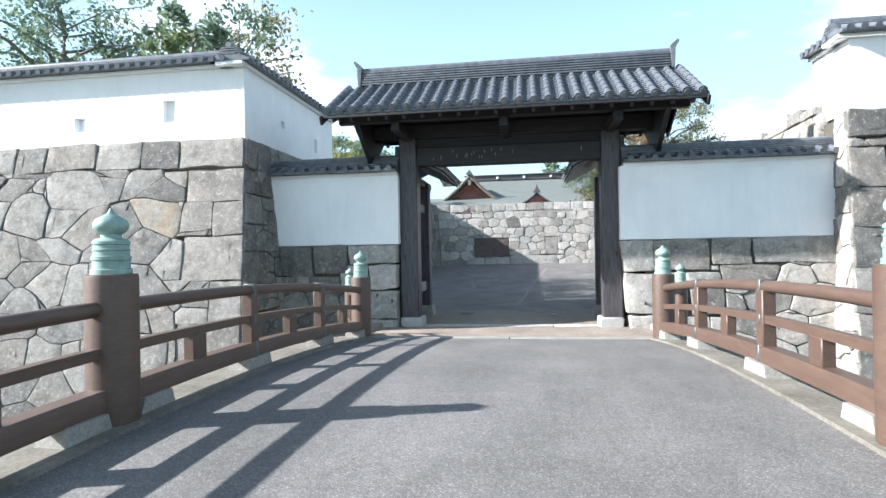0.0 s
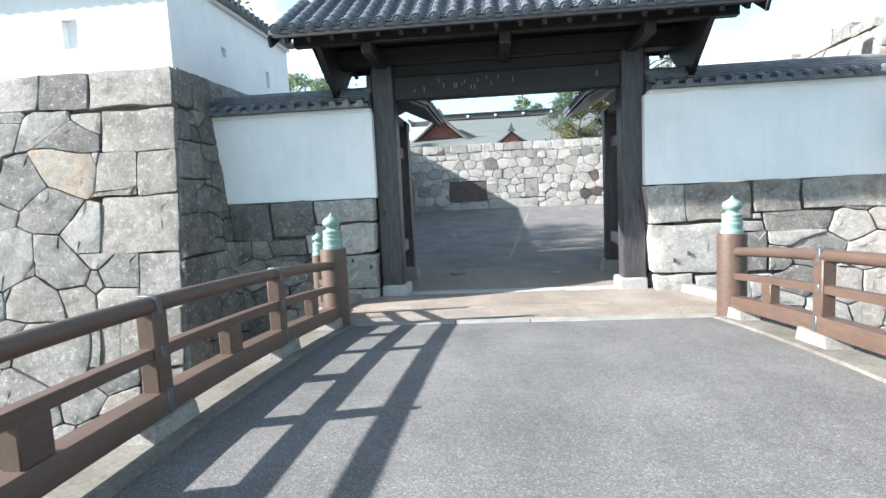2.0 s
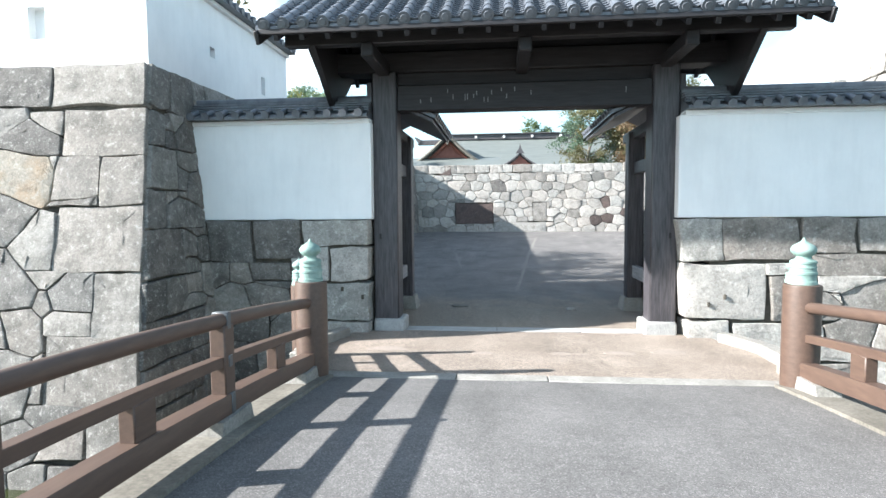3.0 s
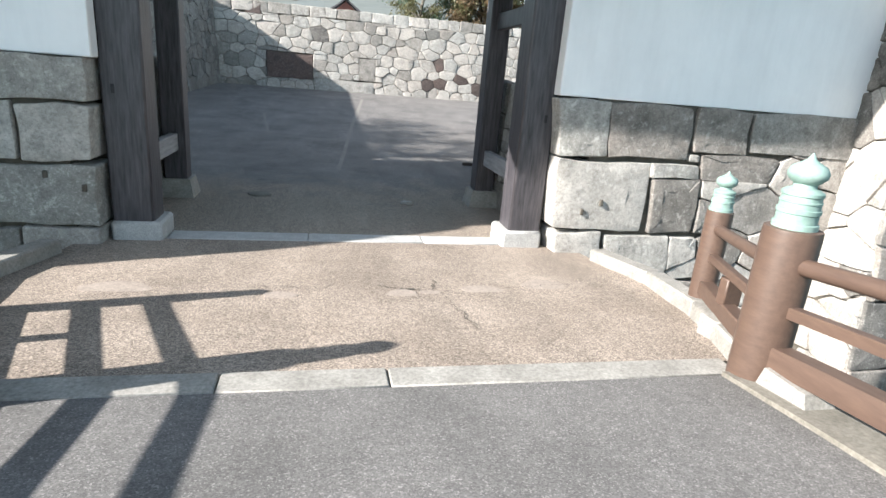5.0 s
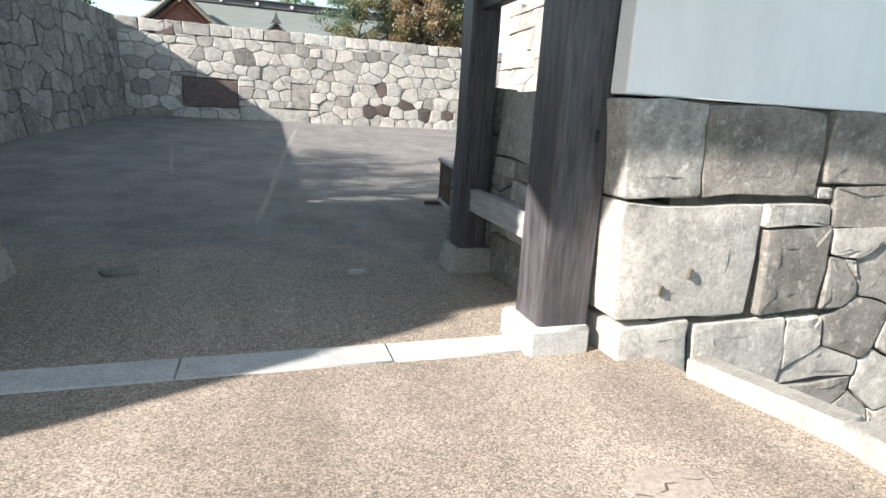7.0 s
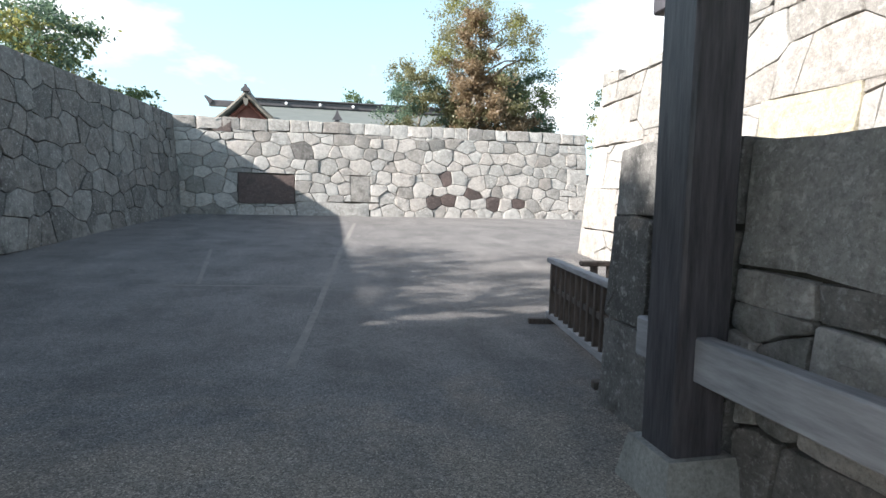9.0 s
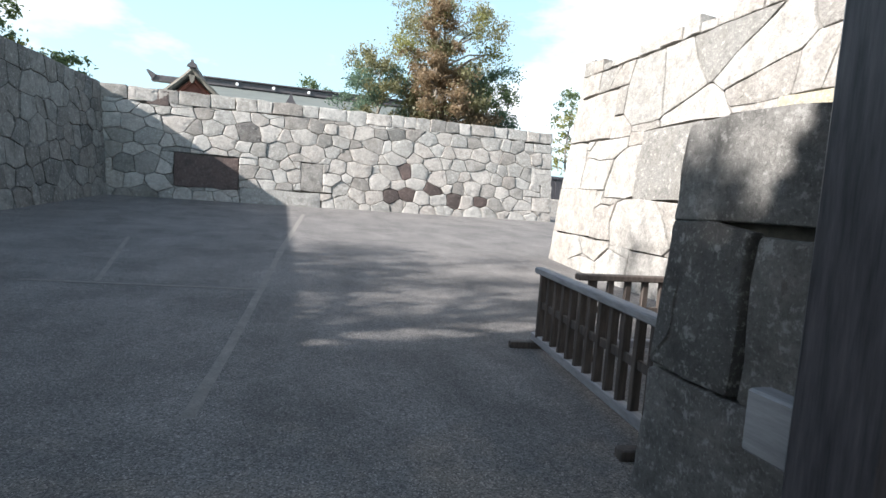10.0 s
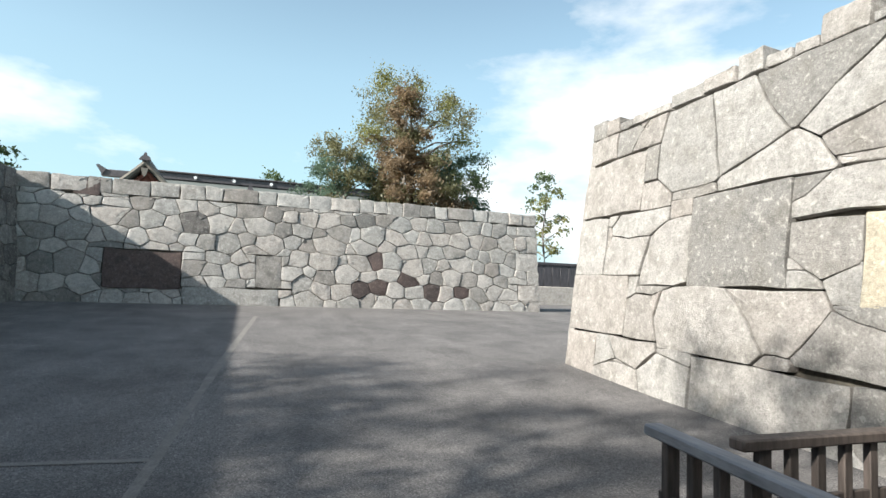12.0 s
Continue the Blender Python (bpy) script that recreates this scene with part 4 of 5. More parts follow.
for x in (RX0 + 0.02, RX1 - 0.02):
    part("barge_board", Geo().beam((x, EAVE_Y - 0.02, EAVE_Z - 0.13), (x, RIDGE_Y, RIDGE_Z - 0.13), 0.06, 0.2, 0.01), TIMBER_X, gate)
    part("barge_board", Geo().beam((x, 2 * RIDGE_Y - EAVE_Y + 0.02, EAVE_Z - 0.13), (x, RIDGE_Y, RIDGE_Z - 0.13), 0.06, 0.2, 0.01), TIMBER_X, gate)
ridge = part("ridge", Geo().span(RX0 + 0.55, RX1 - 0.4, RIDGE_Y - 0.11, RIDGE_Y + 0.11, RIDGE_Z, RIDGE_Z + 0.4), TILE, gate)
for k in range(6):
    part("ridge_course", Geo().span(RX0 + 0.5, RX1 - 0.35, RIDGE_Y - 0.17 + 0.008 * k, RIDGE_Y + 0.17 - 0.008 * k, RIDGE_Z + 0.08 + 0.06 * k, RIDGE_Z + 0.115 + 0.06 * k, 0.008), TILE, ridge)
part("ridge_cap", Geo().tube([(RX0 + 0.48, RIDGE_Y, RIDGE_Z + 0.45), (RX1 - 0.33, RIDGE_Y, RIDGE_Z + 0.45)], 0.09, 14), TILE, ridge)
for x, s in ((RX0 + 0.46, -1), (RX1 - 0.31, 1)):
    part("ridge_end_tile", Geo().prism([(-0.02 * s + x, RIDGE_Z + 0.05), (x + 0.05 * s, RIDGE_Z + 0.05), (x + 0.07 * s, RIDGE_Z + 0.5), (x + 0.16 * s, RIDGE_Z + 0.66), (x + 0.11 * s, RIDGE_Z + 0.69), (x - 0.04 * s, RIDGE_Z + 0.56)], "y", RIDGE_Y - 0.17, RIDGE_Y + 0.17), TILE, ridge, "horned ridge-end tile")

# ---- low fence behind the gate ----
def slat_fence(p, q, z, h, label, rail=TIMBER_GREY):
    p, q = Vector((*p, z)), Vector((*q, z))
    d = q - p
    f = thing("wooden_fence", label, "fence", "low fences", at=tuple(p))
    up = Vector((0, 0, 1))
    part("top_rail", Geo().beam(p - d.normalized() * 0.1 + up * h, q + d.normalized() * 0.1 + up * h, 0.12, 0.07, 0.012), rail, f, "weathered top rail")
    part("bottom_rail", Geo().beam(p - d.normalized() * 0.1 + up * 0.12, q + up * 0.12, 0.09, 0.09, 0.01), TIMBER_GREY, f)
    part("middle_rail", Geo().beam(p + up * (h * 0.58), q + up * (h * 0.58), 0.035, 0.075, 0.005), FENCE_BROWN, f)
    n = max(2, round(d.length / 0.225))
    for k in range(n + 1):
        a = p + d.normalized() * 0.1 + d * (k / n) * (1 - 0.1 / d.length)
        w = 0.1 if k in (0, n) else 0.075
        part("slat", Geo().beam(a + up * 0.14, a + up * (h - 0.03), w, 0.05, 0.006), FENCE_BROWN, f)
    for a in (p, q):
        s = Vector((-d.y, d.x, 0)).normalized()
        part("foot", Geo().beam(a - s * 0.32 + up * 0.035, a + s * 0.32 + up * 0.035, 0.1, 0.08, 0.01), FENCE_BROWN, f)
    return f


slat_fence((2.7, 19.88), (2.3, 17.15), -0.36, 0.9, "low brown slatted wooden fence with greyed top rail")
slat_fence((3.08, 19.58), (5.65, 19.5), -0.35, 0.88, "low brown slatted wooden fence beside the stone wall", FENCE_BROWN)

# ---- distance: shrine roofs, trees, far fence ----
shrine = thing("shrine_building", "shrine hall with green-grey copper roof and vermilion gable", "building", at=(-8, 70, 0.7))


def sagging(half, low, high, n=8, thick=0.3):
    """Outline of a gabled roof whose slopes sag, about its own middle."""
    top = [(-half + half * k / n, low + (high - low) * (k / n) ** 1.45) for k in range(n + 1)]
    top += [(-p, q) for p, q in reversed(top[:-1])]
    return top + [(p, q - thick) for p, q in reversed(top)]


part("wall", Geo().span(-9, 17, 74, 84, 0.7, 8.2), PLASTER, shrine)
part("roof", Geo().prism([(79 + p, q) for p, q in sagging(8.5, 7.4, 11.5)], "x", -9.5, 18), COPPER, shrine)
part("main_ridge", Geo().span(-9.0, 17.5, 78.6, 79.4, 11.4, 12.05, 0.05), RIDGE, shrine, "dark ridge with pale bosses")
part("ridge_cap", Geo().span(-9.2, 17.7, 78.4, 79.6, 12.05, 12.2, 0.04), RIDGE, shrine)
for k in range(7):
    part("ridge_boss", Geo().tube([(-8.2 + 3.7 * k, 78.45, 11.75), (-8.2 + 3.7 * k, 78.62, 11.75)], 0.17, 10), PLASTER, shrine)
gable = part("gable_roof", Geo().prism([(-7.1 + p, q) for p, q in sagging(4.8, 6.9, 10.5)], "y", 65.5, 79), COPPER, shrine)
part("gable_wall", Geo().prism([(-7.1 + p, q - 0.32) for p, q in sagging(4.2, 7.2, 10.3)[:17]], "y", 66.6, 67.0), VERMILION, shrine, "vermilion gable wall")
for s in (-1, 1):
    edge_pts = [(-7.1 + s * p, 65.45, q - 0.12) for p, q in sagging(4.8, 6.9, 10.5)[:9]]
    part("barge_board", Geo().tube(edge_pts, 0.2, 6), CONCRETE_OLD, gable, "pale barge board")
    inner_pts = [(-7.1 + s * p, 66.3, q - 0.55) for p, q in sagging(4.2, 7.2, 10.3)[:9]]
    part("inner_barge", Geo().tube(inner_pts, 0.16, 6), VERMILION, gable)
part("gable_ridge", Geo().span(-7.35, -6.85, 65.3, 76, 10.4, 10.8, 0.06), RIDGE, gable)
part("ridge_ornament", Geo().prism([(-7.52, 10.50), (-7.42, 10.74), (-7.23, 10.89), (-7.17, 11.10), (-7.04, 11.10), (-6.97, 10.89), (-6.77, 10.74), (-6.68, 10.50)], "y", 65.1, 65.3), RIDGE, gable, "dark ridge-end ornament")
part("pendant", Geo().prism([(-7.35, 9.90), (-6.85, 9.90), (-6.95, 9.40), (-7.10, 9.20), (-7.25, 9.40)], "y", 65.15, 65.3), CONCRETE_OLD, gable)
part("skirt_roof", Geo().prism([(61.5, 6.1), (61.5, 6.35), (66.6, 7.9), (66.6, 7.6)], "x", -13.0, -1.2), COPPER, shrine)
part("side_ridge", Geo().span(-11.2, -7.1, 70.8, 71.4, 9.9, 10.5, 0.06), RIDGE, shrine)
part("ridge_ornament", Geo().prism([(-11.1, 10.0), (-11.6, 10.8), (-11.4, 10.85), (-10.8, 10.5)], "y", 70.7, 71.5), RIDGE, shrine)
small_gable = thing("shrine_gate_roof", "small dark gabled roof with ridge ornament behind the wall", "building", at=(0.6, 58, 0.7))
part("roof", Geo().prism([(0.6 + p, q) for p, q in sagging(1.9, 6.2, 7.4, thick=0.15)], "y", 57, 60), RIDGE, small_gable)
part("gable_wall", Geo().prism([(-0.5, 6.2), (1.7, 6.2), (0.6, 7.1)], "y", 57.3, 57.5), VERMILION, small_gable)
part("wall", Geo().span(-0.7, 1.9, 57.4, 59.8, 0.7, 6.3), PLASTER, small_gable)
part("ridge_ornament", Geo().prism([(0.2, 7.3), (0.45, 7.7), (0.6, 8.2), (0.75, 7.7), (1.0, 7.3)], "y", 56.9, 57.1), RIDGE, small_gable)

# earth terrace behind the west wall, on which the trees stand
tagged(solid("terrace", [(-70, 17.95, 0), (-9.3, 17.95, 0), (-8.7, 39.5, 0), (-70, 60, 0)], [(-70, 17.95, 4.3), (-9.5, 17.95, 4.3), (-8.8, 39.5, 4.5), (-70, 60, 4.3)], GRASS), "raised earth terrace with dry grass behind the wall", "ground", kind="structure")

# far board fence beyond the wall's end
far = thing("board_fence", "dark board fence on a pale low wall beyond the courtyard", "fence", at=(19, 48, 0.6))
part("base_wall", Geo().span(13.5, 30, 48, 48.4, 0.3, 1.75, 0.03), STONE_WARM, far, "pale low base wall")
part("top_rail", Geo().span(13.5, 30, 48.05, 48.3, 3.1, 3.28, 0.02), TIMBER, far)
for k in range(28):
    part("board", Geo().span(13.5 + 0.6 * k, 13.5 + 0.6 * k + 0.575, 48.12, 48.2, 1.75, 3.1, 0.01), TIMBER, far)
tagged(part("backdrop", Geo().prism([(-900, -3), (-900, 20), (-300, 45), (100, 28), (500, 60), (900, 30), (1400, 50), (1400, -3)], "y", 1500, 1510), HILL, smooth=False), "pale hazy hills on the horizon", "hills", kind="structure")

# ---- small things on the ground ----
def flat_stone(name, x, y, r, h, seed, mat, label, category):
    rng = random.Random(seed)
    n = 11
    rim = [(x + r * rng.uniform(0.7, 1.1) * math.cos(2 * math.pi * k / n), y + r * 0.62 * rng.uniform(0.7, 1.1) * math.sin(2 * math.pi * k / n)) for k in range(n)]
    z = ground_z(y)
    vs = [(a, b, z - 0.03) for a, b in rim] + [(x + (a - x) * 0.95, y + (b - y) * 0.95, z + h * 0.7) for a, b in rim] + [(x + (a - x) * 0.7, y + (b - y) * 0.7, z + h * rng.uniform(0.9, 1.1)) for a, b in rim]
    fs = [(q * n + k, q * n + (k + 1) % n, (q + 1) * n + (k + 1) % n, (q + 1) * n + k) for q in range(2) for k in range(n)] + [tuple(range(2 * n, 3 * n))]
    return tagged(part(name, Geo().add(vs, fs), mat), label, category)


flat_stone("floor_stone", 0.3, 15.25, 0.12, 0.05, 3, STONE_WARM, "small grey stone set in the gravel inside the gate", "stone")
flat_stone("floor_stone", -2.14, 15.55, 0.24, 0.035, 4, CONCRETE_OLD, "flat pale stone set in the gravel inside the gate", "stone")
for k, (x, y, r) in enumerate(((-1.5, 10.8, 0.17), (-0.38, 10.86, 0.19), (-0.1, 10.9, 0.12), (0.42, 10.98, 0.26), (-2.9, 11.0, 0.34), (1.15, 11.12, 0.3))):
    tagged(flat_stone("cement_patch", x, y, r, 0.007, 20 + k, simple_material("patched_cement", (0.25, 0.21, 0.18), (0.33, 0.28, 0.24), 6.0, 0.9, fine=40.0), "smooth pinkish cement patch in the gravel apron", "patch"), kind="structure")


def crack(x0, y0, x1, y1, w, seed):
    rng = random.Random(seed)
    n, vs = 22, []
    for k in range(n + 1):
        t = k / n
        x, y = x0 + (x1 - x0) * t + rng.uniform(-0.03, 0.03), y0 + (y1 - y0) * t + rng.uniform(-0.03, 0.03)
        ww = w * rng.uniform(0.3, 1.0) * min(1, 4 * t, 4 * (1 - t) + 0.1)
        vs += [(x - ww, y - ww * 0.4, ground_z(y) + 0.012), (x + ww, y + ww * 0.4, ground_z(y) + 0.012)]
    tagged(part("crack", Geo().add(vs, [(2 * k, 2 * k + 1, 2 * k + 3, 2 * k + 2) for k in range(n)]), JOINT, smooth=False, fix=False), "thin dark crack in the gravel apron", "crack", kind="structure")


crack(0.02, 11.35, -0.06, 10.9, 0.012, 1)
crack(0.0, 10.9, 0.1, 9.7, 0.006, 2)
crack(-1.95, 11.1, -1.0, 11.0, 0.007, 3)
crack(-0.75, 11.15, -0.1, 10.93, 0.01, 4)
crack(-0.42, 10.98, -0.2, 10.98, 0.02, 5)
crack(0.6, 11.02, 1.6, 11.2, 0.008, 6)
crack(-0.1, 10.72, -0.7, 10.55, 0.006, 7)
crack(0.0, 10.93, 0.75, 10.6, 0.005, 8)


# ---- trees ----
def tree(name, x, y, z, height, spread, trunk_r, leaves, mats, seed, label, shape="round", bare=0.25, leaf=0.22):
    rng = random.Random(seed)
    t = thing(name, label, "tree", at=(x, y, z))
    base = Vector((x, y, z))
    top = base + Vector((rng.uniform(-0.04, 0.04) * height, rng.uniform(-0.04, 0.04) * height, height * 0.93))
    pts = [base.lerp(top, k / 7) + Vector((rng.uniform(-1, 1), rng.uniform(-1, 1), 0)) * 0.015 * height * (0 < k) for k in range(8)]
    trunk = part("trunk", Geo().tube(pts, [trunk_r * (1.25 - 1.15 * k / 7) for k in range(8)], 10), BARK, t)
    tips = []
    n = 26
    for k in range(n):
        f = bare + (1 - bare) * (k + rng.random()) / n
        i = min(6, int(f * 7))
        p = pts[i].lerp(pts[i + 1], f * 7 - i)
        g = (f - bare) / (1 - bare)
        reach = spread * ((0.55 + 0.9 * g) * (1 - g) ** 0.7 * 1.25 if shape == "cone" else math.sin(math.pi * (0.2 + 0.68 * g)) ** 0.55) * rng.uniform(0.7, 1.12) + 0.25
        a = k * 2.4 + rng.uniform(-0.4, 0.4)
        end = p + Vector((math.cos(a) * reach, math.sin(a) * reach, reach * (rng.uniform(-0.05, 0.3) if shape == "cone" else rng.uniform(0.05, 0.55) if shape == "round" else rng.uniform(0.25, 0.6))))
        mid = p.lerp(end, 0.5) + Vector((0, 0, reach * 0.1))
        part("limb", Geo().tube([p, mid, end], [trunk_r * 0.42 * (1.1 - g), trunk_r * 0.25 * (1.1 - g), 0.015], 6), BARK, trunk)
        for c in range(5):
            u = rng.uniform(0.82, 1.08) if shape == "dome" else rng.uniform(0.35, 1.05)
            q = p.lerp(mid, u * 2) if u < 0.5 else mid.lerp(end, (u - 0.5) * 2)
            tips.append((q + Vector([rng.gauss(0, 0.10) * spread for _ in range(3)]), spread * rng.uniform(0.12, 0.25)))
    crowns = [Geo() for _ in mats]
    for k in range(leaves):
        c, r = tips[rng.randrange(len(tips))]
        m = 0 if len(mats) == 1 else (0 if noise.noise(c * 0.35 + Vector((seed, 0, 0))) < 0.08 else 1)
        p = c + Vector((rng.gauss(0, 0.55), rng.gauss(0, 0.55), rng.gauss(0, 0.42))) * r
        s = leaf * rng.uniform(0.6, 1.4)
        e = Euler((rng.uniform(-1.2, 1.2), rng.uniform(-1.2, 1.2), rng.uniform(0, 6.3))).to_matrix()
        vs = [p + e @ Vector(v) * s for v in ((-0.5, 0, 0), (0, -0.28, 0.06), (0.55, 0, 0), (0, 0.28, 0.06))]
        crowns[m].add(vs, [(0, 1, 2, 3)])
    for g, m in zip(crowns, mats):
        if g.v:
            tagged(part("crown", g, m, t, smooth=False, fix=False), kind="stuff")
    return t


tree("broadleaf_tree", 13.3, 62.5, 0.7, 18.5, 4.5, 0.4, 15000, (LEAF_OLIVE, LEAF_YELLOW), 5, "tall tree with open olive-brown domed crown and pale limbs", "dome", 0.55, 0.2)
tree("cedar_tree", 12.0, 58.6, 0.7, 17.6, 2.9, 0.3, 14000, (LEAF_BROWN, LEAF_BROWN), 25, "narrow russet cedar beside the domed tree", "cone", 0.2, 0.21)
tree("evergreen_tree", 7.4, 60.5, 0.7, 11.9, 3.2, 0.26, 15000, (LEAF_DARK, LEAF_OLIVE), 6, "evergreen tree with pale forked trunk beyond the wall", "round", 0.42, 0.2)
tree("conifer_tree", 17.2, 63, 0.7, 12.4, 3.9, 0.35, 20000, (LEAF_DARK, LEAF_GREEN), 7, "dark green conifer beside the russet cedar", "round", 0.15, 0.23)
tree("cedar_tree", 13.4, 59.5, 0.7, 10.8, 3.6, 0.3, 16000, (LEAF_BROWN, LEAF_OLIVE), 8, "low russet and olive tree before the taller one", "round", 0.2, 0.3)
tree("young_tree", 19.3, 50, 0.6, 9.0, 1.3, 0.1, 1500, (LEAF_YELLOW, LEAF_GREEN), 9, "slender young tree with thin yellow-green leaves", "round", 0.35, 0.22)
tree("evergreen_tree", -19.0, 19.6, 4.2, 8.0, 3.7, 0.35, 6000, (LEAF_DARK, LEAF_DARK), 10, "spreading dark evergreen tree behind the parapet", "round", 0.35, 0.2)
tree("evergreen_tree", -9.8, 14.2, 4.2, 4.2, 1.25, 0.14, 2200, (LEAF_GREEN, LEAF_DARK), 11, "thinly leaved evergreen tree behind the parapet", "round", 0.3, 0.2)
tree("evergreen_tree", -10.3, 17.7, 4.2, 5.6, 2.3, 0.26, 4600, (LEAF_DARK, LEAF_OLIVE), 12, "dense evergreen tree with some browned foliage", "round", 0.06, 0.17)
tree("evergreen_tree", -14.6, 45, 4.2, 6.4, 2.6, 0.25, 6000, (LEAF_DARK, LEAF_YELLOW), 13, "dense evergreen tree behind the courtyard wall", "round", 0.2, 0.24)
tree("evergreen_tree", -11.2, 47, 4.2, 2.6, 1.6, 0.15, 2500, (LEAF_GREEN, LEAF_YELLOW), 14, "low evergreen behind the courtyard wall", "round", 0.2, 0.22)
tree("evergreen_tree", -20.8, 60, 4.2, 10.0, 3.0, 0.25, 6000, (LEAF_YELLOW, LEAF_GREEN), 15, "yellow-green tree far behind the gate", "round", 0.2, 0.3)
tree("evergreen_tree", 4.5, 98, 0.7, 16.2, 3.2, 0.3, 4000, (LEAF_DARK, LEAF_GREEN), 16, "far evergreen top behind the shrine roof", "round", 0.3, 0.4)


# ---- stones of the walls ----
def under_apron(p):
    return abs(p.x - CX) < 3.0 and p.z < -0.75


masonry(WINGS["east"], ((2.06, WY, -2.3), (6.3, WY, -2.3), (1.71, WY, WTOP), (6.3, WY, WTOP)), 0.62, 11, (STONE_WARM, STONE), skip=under_apron, proud=0.035, aspect=1.35, tilt=0.7, filler=0.5, depth=0.55,
        blocks=((0, 3.22, 0.68, 3.96, 4), (0.68, 3.24, 1.85, 3.96, 5), (0, 2.26, 1.32, 3.2, 4), (0, 1.6, 0.72, 2.23, 4), (0.78, 1.55, 1.75, 2.2, 4), (1.36, 2.24, 2.1, 3.0, 5), (1.88, 3.35, 2.7, 3.96, 5), (2.75, 3.42, 4.4, 3.96, 5)))
masonry(WINGS["west"], ((-6.25, WY, -2.3), (-3.57, WY, -2.3), (-6.66, WY, WTOP), (-3.555, WY, WTOP)), 0.62, 12, (STONE, STONE_OLD), skip=under_apron, proud=0.035, aspect=1.25, tilt=0.7, filler=0.5, depth=0.55,
        blocks=((1.75, 3.5, 2.89, 3.96, 4), (2.22, 2.87, 2.89, 3.48, 4), (1.52, 2.87, 2.2, 3.48, 4), (1.85, 2.15, 2.89, 2.85, 4), (2.1, 1.5, 2.89, 2.13, 4), (0.9, 3.25, 1.73, 3.96, 3), (0.05, 3.2, 0.88, 3.96, 3)))
# wedge holes left by the masons, their inner shade made as dark-coloured plugs
for parent, x, z in ((WINGS["east"], 2.24, 0.2), (WINGS["east"], 2.5, 0.33), (WINGS["west"], -3.68, 0.28), (WINGS["west"], -4.05, 0.42)):
    part("wedge_hole", Geo().span(x - 0.022, x + 0.022, WY - 0.046, WY + 0.04, z - 0.04, z + 0.04, 0.006), JOINT, parent, "small dark plug for the shade in a mason's wedge hole")
masonry(TOWER_W, ((-16.2, 9.9, -2.5), (-6.21, 9.9, -2.5), (-16.2, 11.7, 4.23), (-6.91, 11.7, 4.23)), 0.8, 13, (STONE, STONE_OLD), special=((7.2, 5.25, 0.4, 2), (8.0, 4.6, 0.42, 3)), aspect=1.15, top_course=0.72, quoin="right", joint=0.011, proud=0.04, filler=0.45, tilt=1.35)
masonry(TOWER_W, ((-6.21, 9.9, -2.5), (-6.21, 12.9, -2.5), (-6.91, 11.7, 4.23), (-6.91, 12.9, 4.23)), 0.62, 14, (STONE_OLD, STONE), aspect=1.0, top_course=0.72, quoin="left")
masonry(TOWER_W, ((-6.81, 12.9, 3.3), (-6.81, 17.8, 3.3), (-6.91, 12.9, 4.23), (-6.91, 17.8, 4.23)), 0.75, 15, (STONE, STONE_OLD))
masonry(TOWER_E, ((6.05, 11.5, -2.5), (14, 11.5, -2.5), (6.3, 12.3, 4.3), (14, 12.3, 4.3)), 0.8, 16, (STONE, STONE_OLD), aspect=1.3, quoin="left", top_course=0.6)
masonry(TOWER_E, ((6.2, 12.75, -2.5), (6.05, 11.5, -2.5), (6.32, 12.75, 4.3), (6.3, 12.3, 4.3)), 0.8, 17, (STONE_WARM, STONE), aspect=1.0)
masonry(TOWER_E, ((6.45, 26.9, -0.3), (6.1, 13.4, -0.6), (6.8, 26.5, 4.4), (6.34, 13.4, 4.5)), 1.02, 18, (STONE_EAST, STONE_EAST), proud=0.035, joint=0.013, aspect=1.1, filler=0.6, tilt=1.5, quoin="left", blocks=((3.05, 1.95, 4.7, 3.35, 7), (5.62, 1.78, 7.2, 2.78, 6), (6.15, 2.82, 8.0, 3.5, 6), (3.3, 0, 5.6, 0.95, 7)))
masonry(TOWER_E, ((13.5, 26.9, -0.3), (6.45, 26.9, -0.3), (13.5, 26.5, 4.45), (6.8, 26.5, 4.45)), 1.0, 19, (STONE_EAST, STONE), proud=0.05, aspect=1.15, quoin="right")
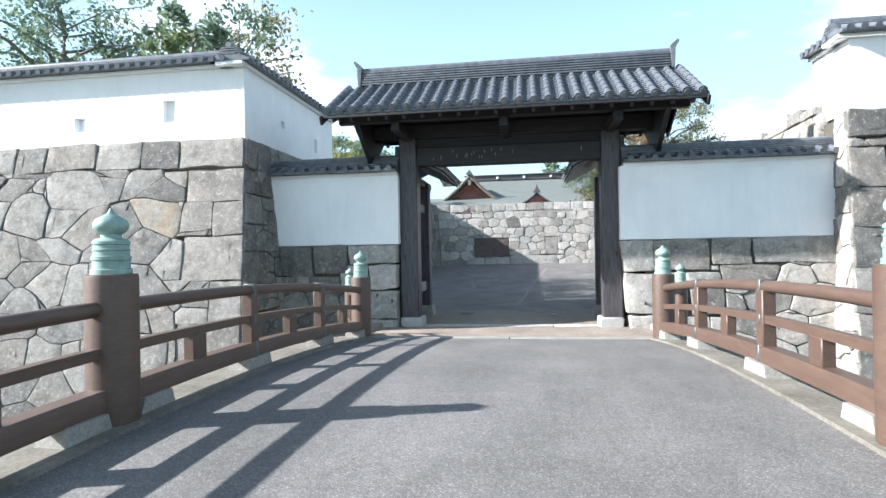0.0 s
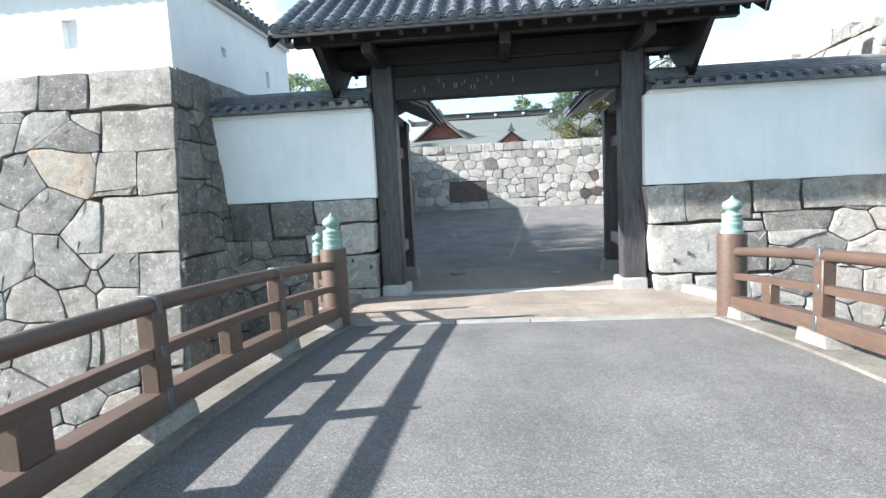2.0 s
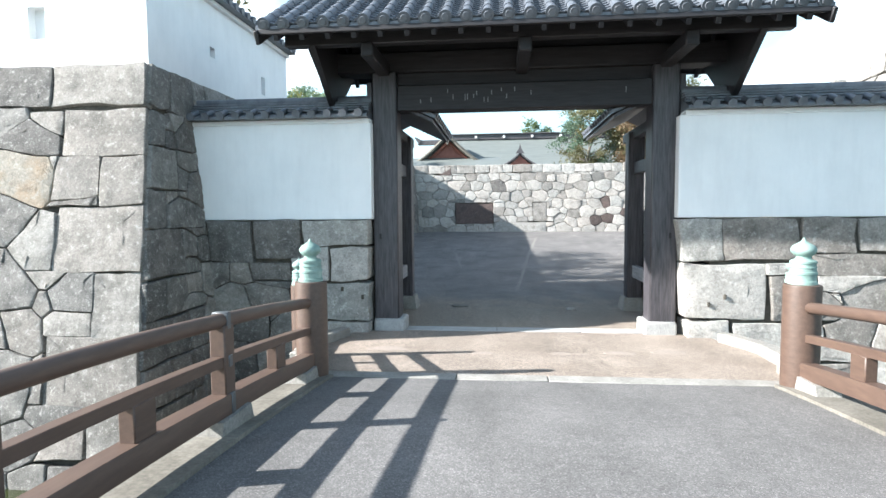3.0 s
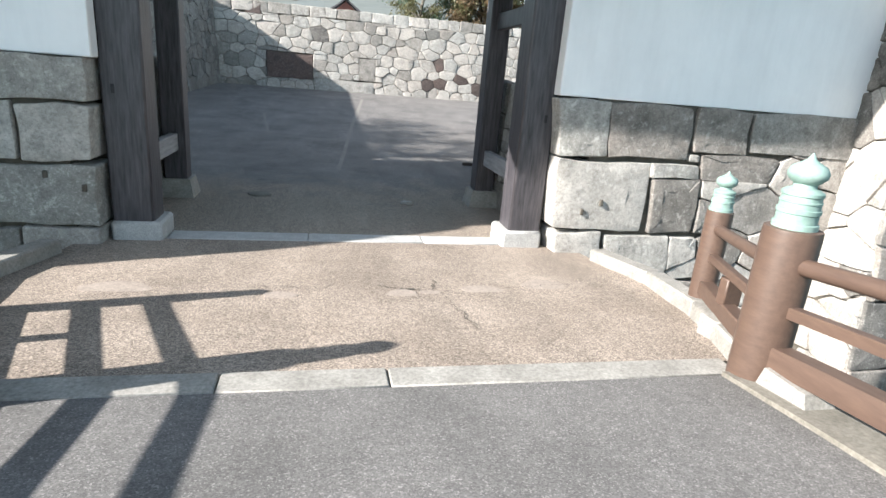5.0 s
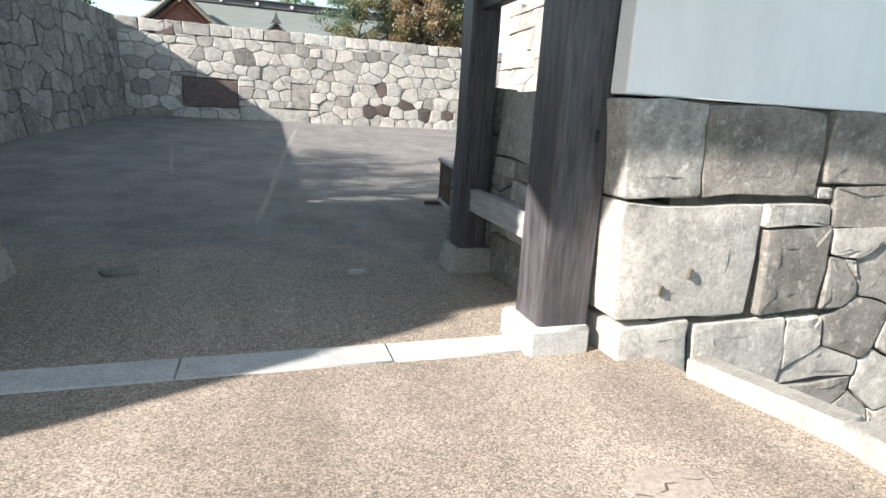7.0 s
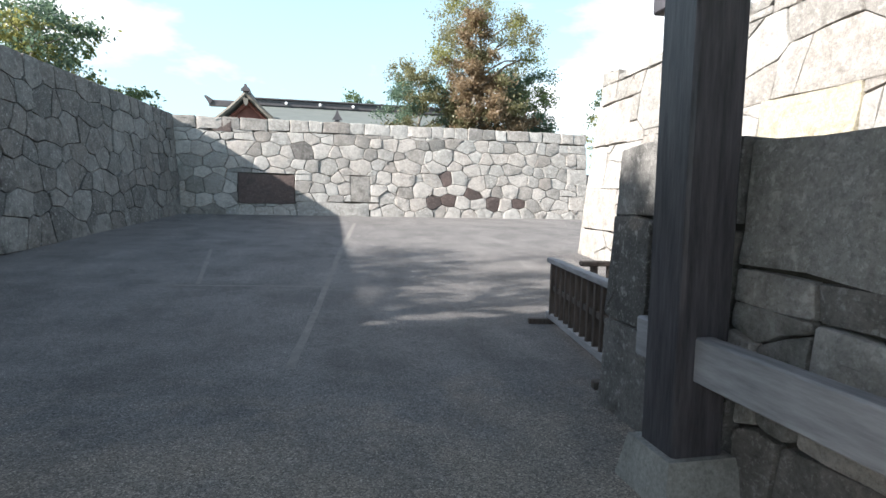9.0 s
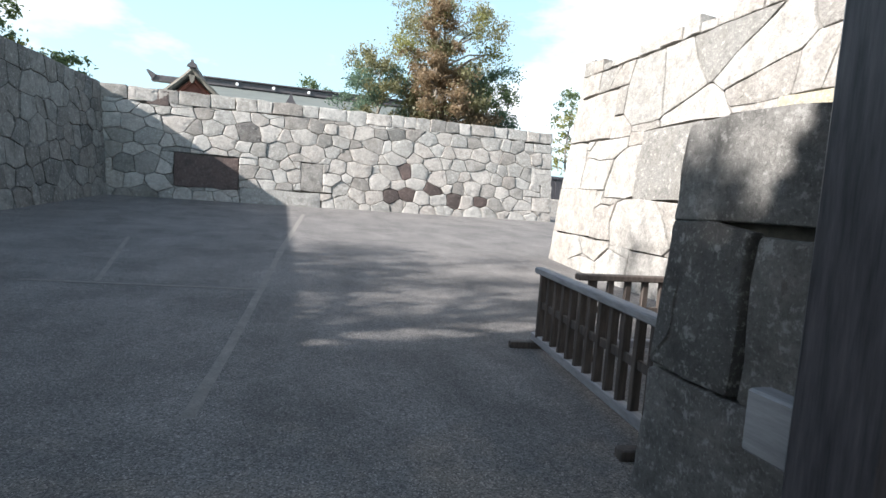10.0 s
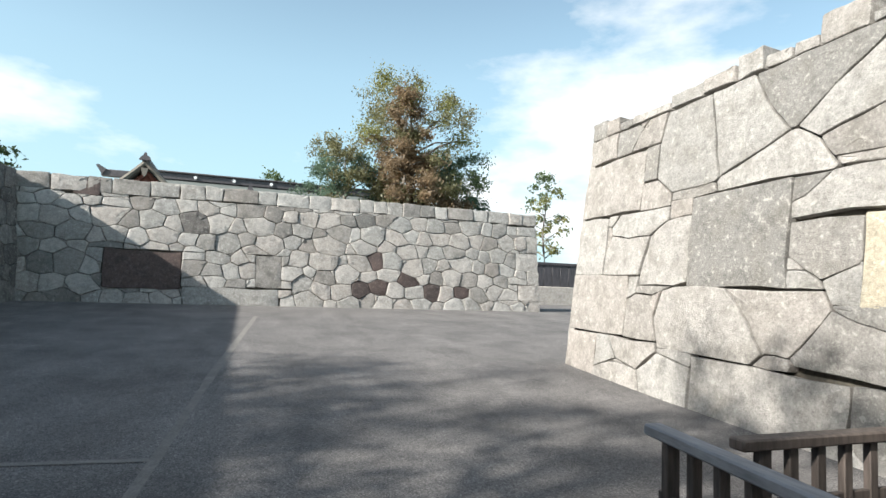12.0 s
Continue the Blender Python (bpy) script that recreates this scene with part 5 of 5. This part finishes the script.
masonry(WALL_N, BACK, 0.6, 20, (STONE_WARM, STONE_EAST), aspect=1.2, filler=0.45, tilt=0.8, joint=0.009, top_course=0.52, quoin="right", special=((11.90, 1.75, 0.4, 1), (12.30, 1.05, 0.45, 1), (11.30, 1.05, 0.36, 1), (13.30, 1.6, 0.4, 1), (14.60, 0.95, 0.3, 1), (15.40, 0.8, 0.28, 1), (5.70, 3.2, 0.4, 3)),
        blocks=((2.85, 0.68, 5.25, 1.98, 1), (1.85, 3.75, 2.65, 4.4, 1), (5.30, 0.1, 8.50, 0.75, 4), (7.70, 0.8, 8.60, 2.0, 5)))
# darkest granite throughout: the shade on this wall is put into its colour
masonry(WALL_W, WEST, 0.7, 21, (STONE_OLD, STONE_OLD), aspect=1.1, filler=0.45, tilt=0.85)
masonry(STUB_E, ((1.88, 16.92, -0.5), (1.9, 13.42, -0.5), (1.95, 16.8, 1.8), (1.94, 13.42, 1.72)), 0.6, 22, (STONE, STONE_WARM), aspect=1.2, proud=0.04,
        blocks=((0, 1.75, 1.5, 2.28, 3), (1.5, 1.5, 3.4, 2.26, 4), (0, 0.9, 0.62, 1.73, 3), (0.64, 0.86, 1.48, 1.73, 5), (0, 0, 1.6, 0.88, 3), (2.05, 0.62, 2.75, 1.3, 4)))
masonry(STUB_E, ((3.3, 16.92, -0.5), (1.92, 16.92, -0.5), (3.3, 16.78, 1.78), (1.96, 16.78, 1.78)), 0.8, 23, (STONE_OLD, STONE), aspect=1.3, proud=0.04)
masonry(STUB_W, ((-3.58, 13.32, -0.5), (-3.58, 16.72, -0.5), (-3.63, 13.32, 1.72), (-3.63, 16.66, 1.72)), 0.75, 24, (STONE, STONE_OLD), aspect=1.5, proud=0.04)
masonry(STUB_W, ((-3.6, 16.74, -0.5), (-5.0, 16.74, -0.5), (-3.65, 16.7, 1.72), (-5.0, 16.7, 1.72)), 0.7, 25, (STONE, STONE_OLD), aspect=1.3, proud=0.04)
# uneven stones along the top of the east wall
rng = random.Random(8)
cap_row, u = [], 0.0
while u < 12.6:
    w = rng.uniform(0.35, 0.95)
    cap_row.append((u, 0.0, u + w - 0.01, rng.uniform(0.1, 0.42), 0))
    u += w
masonry(TOWER_E, ((6.8, 26.5, 4.4), (6.34, 13.4, 4.5), (6.83, 26.5, 4.7), (6.37, 13.4, 4.85)), 0.6, 31, (STONE_EAST, STONE), proud=0.07, depth=0.4, only_blocks=True, blocks=cap_row)
